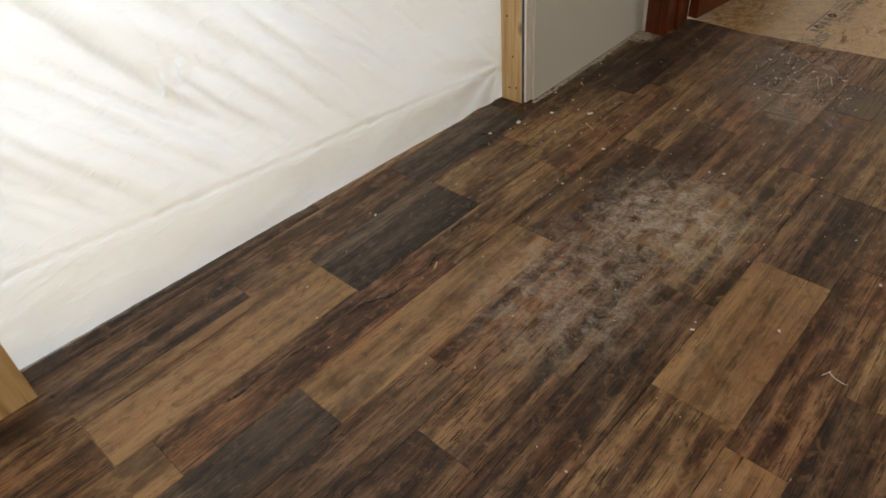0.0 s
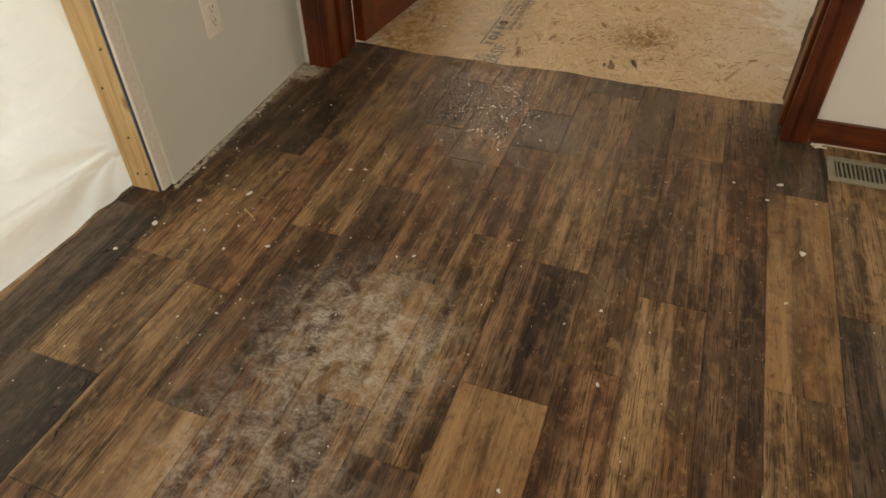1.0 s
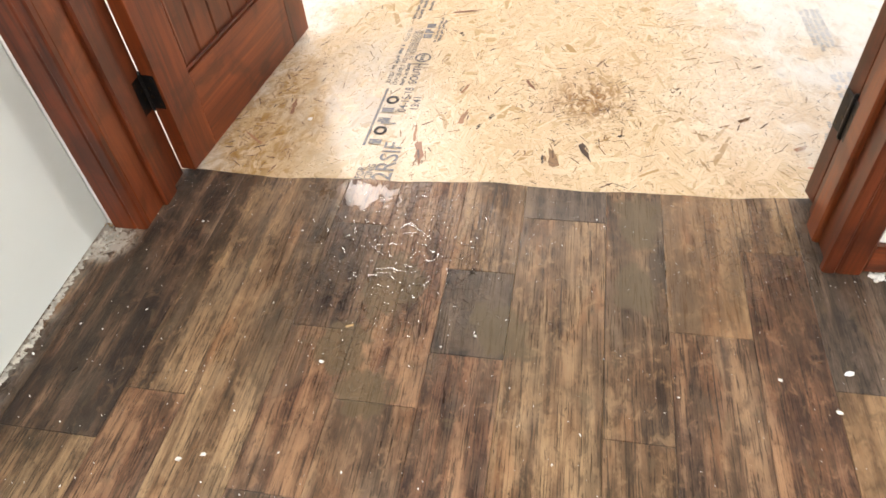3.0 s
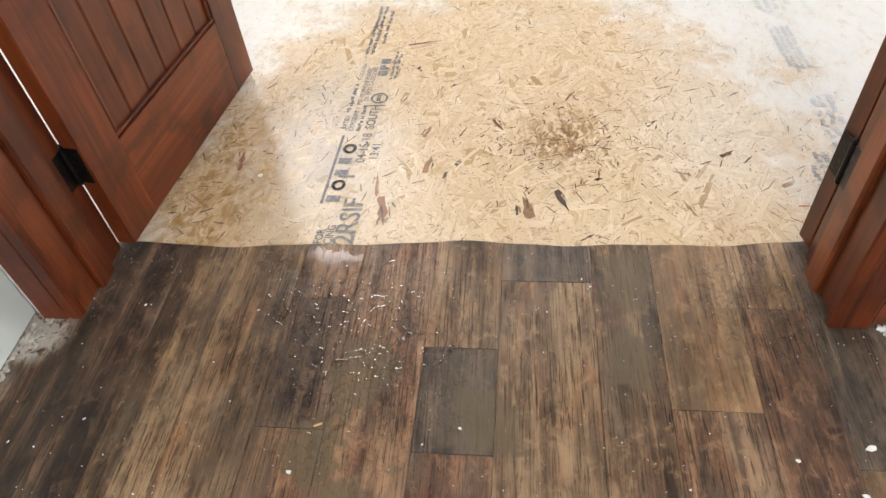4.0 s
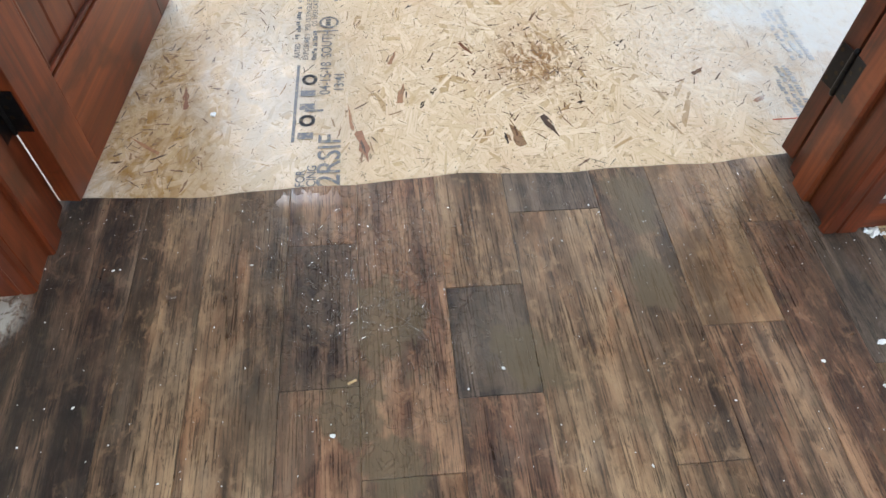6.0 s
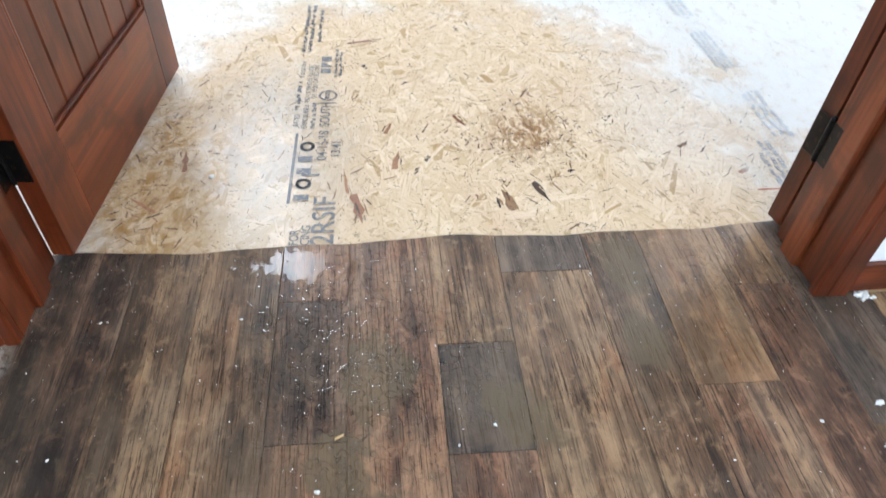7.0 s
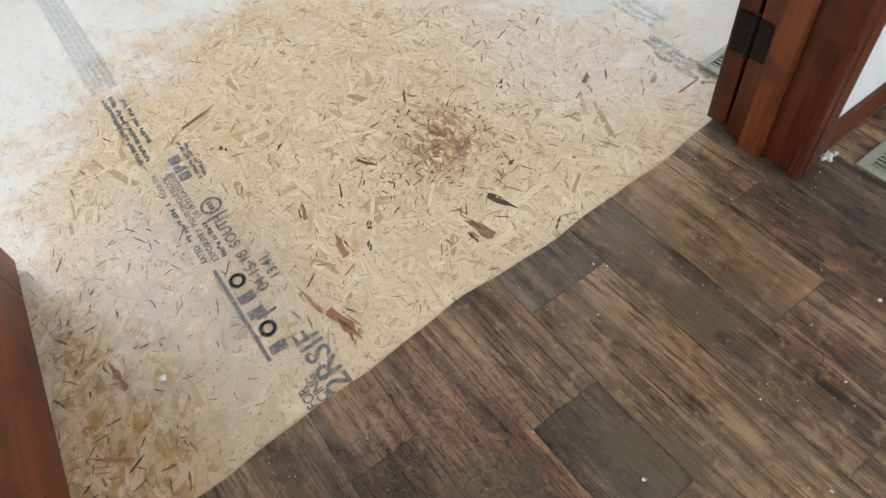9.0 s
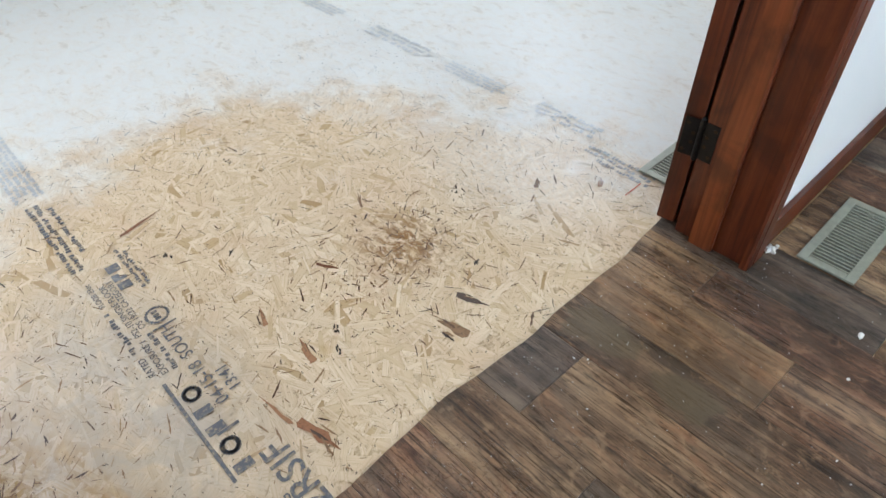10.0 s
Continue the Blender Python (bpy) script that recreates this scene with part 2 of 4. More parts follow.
def strand_uv(s, name, scale):
    n = s.node("ShaderNodeUVMap")
    n.uv_map = name
    m = s.node("ShaderNodeMapping")
    m.inputs["Scale"].default_value = scale
    s.link(n.outputs[0], m.inputs["Vector"])
    return m.outputs[0]


def osb_material():
    """Pale pressed strands, each with its own grain, resin-glossed; amber by the open leaf, primed farther in."""
    s = Nodes("strand_board")
    isl = s.island()
    col = s.ramp(isl, [(0.0, (0.47, 0.305, 0.155)), (0.02, (0.60, 0.425, 0.24)), (0.07, (0.69, 0.52, 0.325)), (0.22, (0.735, 0.562, 0.372)), (0.6, (0.765, 0.595, 0.405)), (1.0, (0.81, 0.65, 0.462))])
    grain = s.noise(strand_uv(s, "along", (9, 330, 1)), 1.0, 5, 0.65, 0.5)
    col = s.mix(s.remap(grain, 0.50, 0.30, 0.0, 0.55), col, (0.48, 0.305, 0.145))
    flame = s.noise(strand_uv(s, "along", (5, 70, 1)), 1.0, 3, 0.6, 1.0)
    col = s.mix(s.remap(flame, 0.55, 0.75, 0.0, 0.32), col, (0.58, 0.39, 0.21))
    drift = s.noise(s.coords((6, 4.5, 1)), 1.0, 4, 0.6, 0.4)
    col = s.mix(s.remap(drift, 0.50, 0.70, 0.0, 0.38, smooth=True), col, (0.66, 0.46, 0.30))
    # torn ends and splits between strands, edge shadow painted in with them
    sep = s.node("ShaderNodeSeparateXYZ")
    s.link(strand_uv(s, "rim", (1, 1, 1)), sep.inputs[0])
    rim = s.maths("ABSOLUTE", s.maths("SUBTRACT", sep.outputs[1], 0.5))
    tip = s.maths("ABSOLUTE", s.maths("SUBTRACT", sep.outputs[0], 0.5))
    broken = s.noise(s.coords((75, 75, 1)), 1.0, 4, 0.65)
    crack = s.maths("MULTIPLY", s.maths("MAXIMUM", s.remap(rim, 0.40, 0.50, 0.0, 0.8), s.remap(tip, 0.47, 0.50, 0.0, 0.8)), s.remap(broken, 0.43, 0.56))
    col = s.mix(crack, col, (0.33, 0.185, 0.075))
    nick = s.noise(strand_uv(s, "along", (40, 190, 1)), 1.0, 4, 0.7, 0.8)
    col = s.mix(s.remap(nick, 0.59, 0.69, 0.0, 0.75, smooth=True), col, (0.36, 0.21, 0.095))
    # resin and old wet stains; the amber is deepened to carry the leaf's shade
    flaky = s.noise(s.coords((34, 20, 1), turn=(0, 0, 20)), 1.0, 5, 0.6, 0.8)
    lucky = s.maths("FRACT", s.maths("MULTIPLY", isl, 17.3))
    amber = s.maths("MULTIPLY", s.spot(0.14, 0.22, 0.27, 0.54, 0.6), s.maths("MULTIPLY", s.remap(lucky, 0.2, 0.8, 0.45, 1.0), s.remap(flaky, 0.34, 0.56, 0.45, 1.0)))
    col = s.mix(amber, col, (0.40, 0.225, 0.068))
    burnt = s.maths("MULTIPLY", s.spot(0.15, 0.24, 0.16, 0.40, 0.9), s.remap(s.noise(s.coords((48, 26, 1), turn=(0, 0, 40)), 1.0, 5, 0.65, 0.8), 0.54, 0.64, 0.0, 0.75))
    col = s.mix(burnt, col, (0.22, 0.11, 0.035))
    knotn = s.noise(s.coords((46, 30, 1), turn=(0, 0, 55)), 1.0, 6, 0.7, 0.9)
    brown = s.maths("MULTIPLY", s.spot(1.03, 0.37, 0.16, 0.17, 0.9), s.remap(knotn, 0.44, 0.56, 0.0, 0.9))
    col = s.mix(brown, col, (0.30, 0.145, 0.05))
    stain = s.remap(s.noise(s.coords((24, 11, 1), turn=(0, 0, 12)), 1.0, 6, 0.62, 0.7), 0.58, 0.70, 0.0, 0.40)
    col = s.mix(stain, col, (0.54, 0.35, 0.165))
    # primer, with the strands showing through it
    primer = s.maths("ADD", primer_cover(s), s.remap(grain, 0.3, 0.7, -0.12, 0.10))
    cover = s.maths("MULTIPLY", s.remap(primer, 0.12, 0.95, 0.0, 0.90, smooth=True), s.remap(flaky, 0.34, 0.56, 0.80, 1.0))
    thin = s.maths("MULTIPLY", s.spot(1.45, 0.42, 0.32, 0.46, 0.9), s.remap(broken, 0.35, 0.6, 0.15, 0.42))
    # greyer patch: dull thin primer plus the leaf's shade, painted in
    shade_veil = s.maths("MULTIPLY", s.spot(0.38, 0.36, 0.34, 0.58, 0.8), s.remap(s.noise(s.coords((15, 9, 1)), 1.0, 5, 0.65, 0.6), 0.36, 0.60, 0.15, 0.66))
    col = s.mix(shade_veil, col, (0.47, 0.405, 0.33))
    veil = s.maths("MULTIPLY", s.spot(0.40, 0.52, 0.17, 0.42, 0.9), s.remap(flaky, 0.38, 0.58, 0.03, 0.20))
    cover = s.maths("MAXIMUM", cover, s.maths("MAXIMUM", thin, veil))
    col = s.mix(cover, col, (0.80, 0.80, 0.775))
    gloss = s.remap(flaky, 0.3, 0.65, 0.10, 0.22)
    s.set(base=col, rough=s.maths("ADD", gloss, s.maths("MULTIPLY", cover, 0.2)), spec=0.14)
    s.bump(s.maths("ADD", grain, s.maths("MULTIPLY", isl, 0.5)), 0.20, 0.0010)
    return s.mat


def fleck_material(name="bark_sliver", stops=((0.0, (0.050, 0.030, 0.020)), (0.2, (0.11, 0.052, 0.024)), (0.5, (0.25, 0.13, 0.058)), (1.0, (0.45, 0.28, 0.135)))):
    """Bark and dark resin slivers pressed into the board, primed over where the primer lies."""
    s = Nodes(name)
    col = s.ramp(s.island(), list(stops))
    grain = s.noise(s.coords((90, 90, 1)), 1.0, 5, 0.7, 0.6)
    col = s.mix(s.remap(grain, 0.52, 0.36, 0.0, 0.55), col, tuple(c * 0.45 for c in stops[1][1]))
    col = s.mix(s.remap(primer_cover(s), 0.30, 0.95, 0.0, 0.86, smooth=True), col, (0.72, 0.72, 0.70))
    s.set(base=col, rough=0.45)
    return s.mat


def ink_material(name, cover_paint):
    s = Nodes(name)
    worn = s.noise(s.coords((90, 90, 1)), 1.0, 4, 0.7)
    col = s.mix(s.remap(worn, 0.50, 0.66, 0.0, 0.6), (0.06, 0.058, 0.07), (0.55, 0.4, 0.2))
    col = s.mix(s.remap(primer_cover(s), 0.15, 0.85, cover_paint, 0.85, smooth=True), col, (0.72, 0.73, 0.74))
    s.set(base=col, rough=0.45)
    return s.mat


def stained_wood(name, axis, dark=(0.040, 0.008, 0.003), mid=(0.128, 0.026, 0.0075), light=(0.23, 0.057, 0.016)):
    """Reddish stained, clear-coated pine; the grain runs along the axis of the part itself."""
    s = Nodes(name)
    scale = [55, 55, 55]
    scale[axis] = 2.6
    rnd = s.maths("MULTIPLY", s.chance(), 11.0)
    comb = s.node("ShaderNodeCombineXYZ")
    for i in range(3):
        s.link(rnd, comb.inputs[i])
    grain = s.noise(s.coords(tuple(scale), comb.outputs[0], local=True), 1.0, 6, 0.62, 1.2)
    broad = [9, 9, 9]
    broad[axis] = 0.9
    big = s.noise(s.coords(tuple(broad), comb.outputs[0], local=True), 1.0, 3, 0.5, 0.6)
    tone = s.remap(s.maths("ADD", s.maths("MULTIPLY", grain, 0.55), s.maths("MULTIPLY", big, 0.6)), 0.40, 0.74)
    col = s.ramp(tone, [(0.0, dark), (0.5, mid), (1.0, light)])
    blotch = s.noise(s.coords((7, 7, 7), comb.outputs[0], local=True), 1.0, 4, 0.6, 0.8)
    col = s.mix(s.remap(blotch, 0.46, 0.66, 0.0, 0.55, smooth=True), col, tuple(c * 0.8 for c in dark))
    knot = s.voronoi(s.coords(tuple(4.0 if i != axis else 2.2 for i in range(3)), comb.outputs[0], local=True), 1.0)
    col = s.mix(s.remap(knot, 0.11, 0.04, 0.0, 0.8, smooth=True), col, (0.035, 0.009, 0.005))
    s.set(base=col, rough=s.remap(grain, 0.3, 0.7, 0.3, 0.42), spec=0.4, coat=0.12, coat_rough=0.3)
    s.bump(grain, 0.12, 0.001)
    return s.mat


def painted_wall(name, colour):
    s = Nodes(name)
    speck = s.noise(s.coords((1, 1, 1)), 160, 4, 0.6)
    cloud = s.noise(s.coords((1, 1, 1)), 3.0, 3, 0.5)
    col = s.mix(s.remap(cloud, 0.35, 0.65, 0.0, 0.5), colour, tuple(c * 0.95 for c in colour))
    s.set(base=col, rough=0.62, spec=0.35)
    s.bump(speck, 0.12, 0.001)
    return s.mat


def plain(name, colour, rough=0.5, metal=0.0, vary=0.15, scale=30.0, bump=0.1):
    s = Nodes(name)
    n = s.noise(s.coords((1, 1, 1)), scale, 5, 0.6)
    col = s.mix(s.remap(n, 0.35, 0.65), tuple(c * (1 - vary) for c in colour), tuple(min(1, c * (1 + vary)) for c in colour))
    s.set(base=col, rough=s.remap(n, 0.3, 0.7, max(0.03, rough - 0.06), rough + 0.06), metal=metal)
    if bump:
        s.bump(n, bump, 0.001)
    return s.mat


def pine_material():
    s = Nodes("raw_pine")
    grain = s.noise(s.coords((45, 45, 2.2), local=True), 1.0, 6, 0.6, 1.4)
    col = s.ramp(s.remap(grain, 0.3, 0.7), [(0.0, (0.42, 0.24, 0.10)), (0.5, (0.62, 0.42, 0.21)), (1.0, (0.72, 0.53, 0.30))])
    knot = s.voronoi(s.coords((7, 7, 4), local=True), 1.0)
    col = s.mix(s.remap(knot, 0.16, 0.06, 0.0, 0.85, smooth=True), col, (0.22, 0.09, 0.035))
    s.set(base=col, rough=0.62)
    s.bump(grain, 0.2, 0.001)
    return s.mat


def plastic_material():
    """Milky polythene: part of the light goes through it."""
    s = Nodes("white_poly_sheet")
    cloud = s.noise(s.coords((1, 1, 1)), 2.2, 4, 0.5)
    fine = s.noise(s.coords((1, 1, 1)), 26, 5, 0.6, 0.4)
    s.set(base=s.mix(cloud, (0.80, 0.80, 0.79), (0.86, 0.86, 0.85)), rough=0.38, spec=0.5)
    tug = s.noise(s.coords((1, 4, 15), turn=(38, 0, 0)), 1.0, 4, 0.5, 0.5)
    ridge = s.remap(s.maths("ABSOLUTE", s.maths("SUBTRACT", tug, 0.5)), 0.0, 0.12, 1.0, 0.0)
    s.bump(s.maths("ADD", s.maths("MULTIPLY", fine, 0.25), ridge), 0.30, 0.012)
    thru = s.node("ShaderNodeBsdfTranslucent", Color=(0.85, 0.85, 0.84, 1))
    m = s.node("ShaderNodeMixShader", Fac=0.45)
    s.link(s.bsdf.outputs[0], m.inputs[1])
    s.link(thru.outputs[0], m.inputs[2])
    s.link(m.outputs[0], s.out.inputs[0])
    return s.mat


def water_material():
    """Clear water: it shows the floor under it and mirrors the windows."""
    s = Nodes("water")
    clear = s.node("ShaderNodeBsdfTransparent", Color=(0.86, 0.83, 0.79, 1))
    shine = s.node("ShaderNodeBsdfGlossy", Color=(1, 1, 1, 1), Roughness=0.03)
    m = s.node("ShaderNodeMixShader", Fac=0.04)
    s.link(clear.outputs[0], m.inputs[1])
    s.link(shine.outputs[0], m.inputs[2])
    s.link(m.outputs[0], s.out.inputs[0])
    return s.mat


RUST = fleck_material("rust_flake", ((0.0, (0.20, 0.075, 0.032)), (0.5, (0.30, 0.12, 0.05)), (1.0, (0.40, 0.19, 0.085))))
OSB, FLECK, INK, INK_FAINT = osb_material(), fleck_material(), ink_material("board_ink", 0.08), ink_material("board_ink_faint", 0.36)
WOOD_Z, WOOD_X = stained_wood("stained_pine_upright", 2), stained_wood("stained_pine_level", 0)
PANEL_WOOD = stained_wood("stained_pine_panel", 2, (0.050, 0.011, 0.004), (0.115, 0.027, 0.009), (0.18, 0.050, 0.016))
WALL, WALL_WHITE = painted_wall("cream_wall_paint", (0.68, 0.725, 0.70)), painted_wall("white_wall_paint", (0.775, 0.79, 0.795))
CEILING = painted_wall("ceiling_paint", (0.8, 0.8, 0.78))
PINE, POLY, WATER = pine_material(), plastic_material(), water_material()
BLACK = plain("black_hinge_metal", (0.012, 0.011, 0.011), 0.38, 0.6, 0.3, 80)
BRONZE = plain("dark_bronze_screw", (0.05, 0.035, 0.022), 0.35, 0.9)
SAGE = plain("grey_green_register_enamel", (0.30, 0.30, 0.235), 0.42, 0.1, 0.1, 60)
VOID = plain("hollow_dark", (0.05, 0.055, 0.045), 0.6)
OUTLET = plain("white_outlet_plastic", (0.82, 0.81, 0.78), 0.32, 0.0, 0.03, 40, 0)
SLOT = plain("outlet_slot_dark", (0.16, 0.15, 0.14), 0.5)
BLUE = plain("blue_gasket", (0.018, 0.06, 0.12), 0.5)
GYPSUM = plain("gypsum_crumb", (0.78, 0.77, 0.74), 0.85, 0, 0.1, 200, 0.4)
MUD = plain("dusty_joint_mud", (0.5, 0.48, 0.43), 0.9, 0, 0.35, 45, 0.6)
MUCK = plain("wet_red_brown_muck", (0.05, 0.018, 0.01), 0.25, 0, 0.3, 90, 0.4)
GLASS_WHITE = plain("window_frame_white", (0.8, 0.8, 0.8), 0.4)


# ---------------------------------------------------------------- mesh helpers
def part(name, bm, material, parent=None, label="", smooth=False):
    me = bpy.data.meshes.new(name)
    bm.normal_update()
    bm.to_mesh(me)
    bm.free()
    me.materials.append(material)
    if smooth:
        for p in me.polygons:
            p.use_smooth = True
    ob = new(name, me)
    if parent is not None:
        ob.parent = parent
    if label:
        tagged(ob, label)
    return ob


def add_box(bm, x0, x1, y0, y1, z0, z1, bevel=0.0, seg=1):
    m = Matrix.Translation(((x0 + x1) / 2, (y0 + y1) / 2, (z0 + z1) / 2)) @ Matrix.Diagonal((x1 - x0, y1 - y0, z1 - z0, 1))
    made = bmesh.ops.create_cube(bm, size=1.0, matrix=m)["verts"]
    if bevel:
        edges = list({e for v in made for e in v.link_edges})
        bmesh.ops.bevel(bm, geom=edges, offset=bevel, segments=seg, affect="EDGES", profile=0.6)


def box(x0, x1, y0, y1, z0, z1, bevel=0.0, seg=1):
    bm = bmesh.new()
    add_box(bm, x0, x1, y0, y1, z0, z1, bevel, seg)
    return bm


def cylinder(r, depth, m=Matrix.Identity(4), segs=20):
    bm = bmesh.new()
    bmesh.ops.create_cone(bm, cap_ends=True, segments=segs, radius1=r, radius2=r, depth=depth, matrix=m)
    return bm


def profile_bar(points, z0, z1):
    """An upright bar with the given outline seen from above."""
    bm = bmesh.new()
    low = [bm.verts.new((x, y, z0)) for x, y in points]
    high = [bm.verts.new((x, y, z1)) for x, y in points]
    n = len(points)
    for i in range(n):
        bm.faces.new((low[i], low[(i + 1) % n], high[(i + 1) % n], high[i]))
    bm.faces.new(low[::-1])
    bm.faces.new(high)
    bmesh.ops.recalc_face_normals(bm, faces=bm.faces)
    return bm


def structure(ob, label, category):
    return tagged(ob, label, category, kind="structure")


def thing(name, label, category, x=0, y=0, z=0, rz=0, group=""):
    ob = new(name)
    ob.matrix_world = pose(x, y, z, 0, 0, rz)
    ob.empty_display_size = 0.05
    return tagged(ob, label, category, group)


def lump(bm, x, y, z, sx, sy, sz, rng, turn=0.0, sub=1):
    m = pose(x, y, z, 0, 0, turn) @ Matrix.Diagonal((sx, sy, sz, 1))
    vs = bmesh.ops.create_icosphere(bm, subdivisions=sub, radius=1.0, matrix=m)["verts"]
    c = Vector((x, y, z))
    for v in vs:
        v.co = c + (v.co - c) * rng.uniform(0.65, 1.3)


# ---------------------------------------------------------------- structure
HALL_X0, HALL_X1, HALL_Y0 = -0.125, 3.0, -4.4
ROOM_X0, ROOM_X1, ROOM_Y1 = -1.6, 3.5, 2.4
H, ROOM_H = 2.44, 2.95
JAMB_FRONT, JAMB_BACK, FACE = -0.204, -0.035, -0.204

slab = structure(part("floor", box(ROOM_X0 - 0.6, ROOM_X1 + 0.2, HALL_Y0 - 0.2, ROOM_Y1 + 0.2, -0.12, -0.006), PINE), "wooden subfloor carrying vinyl planks and strand board", "floor")

# party wall between the hall and the room, with the double doorway cut through
structure(part("wall_left_of_doorway", box(ROOM_X0, -0.022, FACE, JAMB_BACK, -0.006, ROOM_H), WALL_WHITE), "white painted wall beside the doorway", "wall")
structure(part("wall_right_of_doorway", box(1.522, ROOM_X1, FACE, JAMB_BACK, -0.006, ROOM_H), WALL_WHITE), "white painted wall beside the doorway", "wall")
structure(part("wall_over_doorway", box(-0.022, 1.522, FACE, JAMB_BACK, 2.07, ROOM_H), WALL_WHITE), "white painted wall over the doorway", "wall")
# short side wall with the end stud, then the wide covered opening
structure(part("wall_hall_west", box(-0.222, -0.111, -0.992, FACE - 0.003, 0.003, H, 0.002), WALL), "cream painted drywall with a rough bottom edge", "wall")
structure(part("wall_hall_west_far", box(-0.30, -0.205, HALL_Y0, -2.90, -0.006, H), WALL), "cream painted wall past the covered opening", "wall")
structure(part("wall_hall_west_over", box(-0.30, -0.125, -2.86, -1.031, 2.1, H), WALL), "cream painted wall over the covered opening", "wall")


def wall_with_opening(name, along, at, thick, a0, a1, w0, w1, z0, z1, material, top=H):
    """An out-of-view wall along x or y with one opening, as one mesh of four blocks."""
    bm = bmesh.new()
    for p0, p1, q0, q1 in ((a0, w0, -0.006, top), (w1, a1, -0.006, top), (w0, w1, -0.006, z0), (w0, w1, z1, top)):
        if along == "x":
            add_box(bm, p0, p1, at, at + thick, q0, q1)
        else:
            add_box(bm, at, at + thick, p0, p1, q0, q1)
    return structure(part(name, bm, material), "unseen painted wall with an opening for daylight", "wall")


wall_with_opening("wall_room_north", "x", ROOM_Y1, 0.12, ROOM_X0, ROOM_X1, -0.75, 0.25, 1.35, 2.8, WALL_WHITE, ROOM_H)
room_window = structure(new("window_1"), "white double window high in the room's far wall", "window")
for a, b, c, d, nm in ((-0.75, -0.715, 1.35, 2.8, "window_frame"), (0.215, 0.25, 1.35, 2.8, "window_frame"), (-0.715, 0.215, 1.35, 1.39, "window_frame"), (-0.715, 0.215, 2.76, 2.8, "window_frame"), (-0.285, -0.225, 1.39, 2.76, "mullion")):
    part(nm, box(a, b, ROOM_Y1 + 0.012, ROOM_Y1 + 0.052, c, d, 0.003), GLASS_WHITE, room_window)
# the openings from here on are assumed and hold the added lamps
wall_with_opening("wall_room_east", "y", ROOM_X1, 0.12, JAMB_BACK, ROOM_Y1, 1.05, 2.2, 0.9, 2.1, WALL_WHITE, ROOM_H)
wall_with_opening("wall_hall_east", "y", HALL_X1, 0.1, HALL_Y0, FACE, -2.1, -1.2, 1.1, 2.1, WALL)
wall_with_opening("wall_hall_south", "x", HALL_Y0 - 0.12, 0.12, -2.3, HALL_X1, 0.5, 2.1, 1.0, 2.2, WALL)
wall_with_opening("wall_side_room", "y", -2.22, 0.12, HALL_Y0, FACE, -3.15, -2.15, 1.15, 2.15, WALL_WHITE)
structure(part("wall_room_west", box(ROOM_X0 - 0.1, ROOM_X0, JAMB_BACK, ROOM_Y1, -0.006, ROOM_H), WALL_WHITE), "white painted room wall", "wall")
# unseen shell, added so that daylight enters only at the openings
structure(part("wall_side_room_north", box(-2.1, ROOM_X0, FACE, JAMB_BACK, -0.006, H), WALL_WHITE), "unseen white wall closing the side room", "wall")
structure(part("ceiling", box(-2.3, ROOM_X1 + 0.2, HALL_Y0 - 0.2, FACE - 0.002, H, H + 0.1), CEILING), "unseen white ceiling closing the hall", "ceiling")
structure(part("ceiling_room", box(ROOM_X0 - 0.1, ROOM_X1 + 0.2, FACE, ROOM_Y1 + 0.2, ROOM_H, ROOM_H + 0.1), CEILING), "unseen white ceiling closing the room", "ceiling")
structure(part("floor_side_room", box(-2.2, ROOM_X0 - 0.6, HALL_Y0 - 0.2, 0.0, -0.12, -0.006), PINE), "unseen wooden subfloor closing the side room", "floor")


# ---------------------------------------------------------------- door frame
def door_frame():
    f = structure(new("door_frame"), "red-brown stained pine door frame round a double doorway", "door frame")
    # jamb boards with the stop standing proud
    for x, s, back in ((0.0, -1, -0.0150), (1.506, 1, -0.040)):
        part("jamb", box(min(x, x + s * 0.022), max(x, x + s * 0.022), JAMB_FRONT, back, 0.0, 2.05, 0.0015), WOOD_Z, f)
        part("stop", profile_bar([(x + s * 0.001, -0.136), (x - s * 0.009, -0.136), (x - s * 0.013, -0.131), (x - s * 0.013, -0.083), (x + s * 0.001, -0.083)], 0.0, 2.04), WOOD_Z, f)
        # casing: stepped face with a rounded inner edge
        a, w, y = (0.0 if s < 0 else 1.494), (0.090 if s < 0 else 0.076), FACE - 0.0015
        prof = [(0, 0), (0, -0.012), (0.004, -0.017), (0.022, -0.0185), (0.025, -0.0155), (0.029, -0.0155), (0.032, -0.0185), (w - 0.006, -0.0185), (w, -0.013), (w, 0)]
        part("casing", profile_bar([(a + s * u, y + v) for u, v in prof], 0.001, 2.13), WOOD_Z, f)
        # casing on the room side
        part("casing", box(min(x + s * 0.03, x + s * 0.11), max(x + s * 0.03, x + s * 0.11), JAMB_BACK + 0.002, JAMB_BACK + 0.018, 0.001, 2.13, 0.003), WOOD_Z, f)
    part("head_jamb", box(0.0, 1.5, JAMB_FRONT, JAMB_BACK + 0.019, 2.05, 2.069, 0.0015), WOOD_X, f)
    part("head_casing", box(-0.09, 1.59, FACE - 0.021, FACE - 0.002, 2.131, 2.215, 0.003), WOOD_X, f)


door_frame()


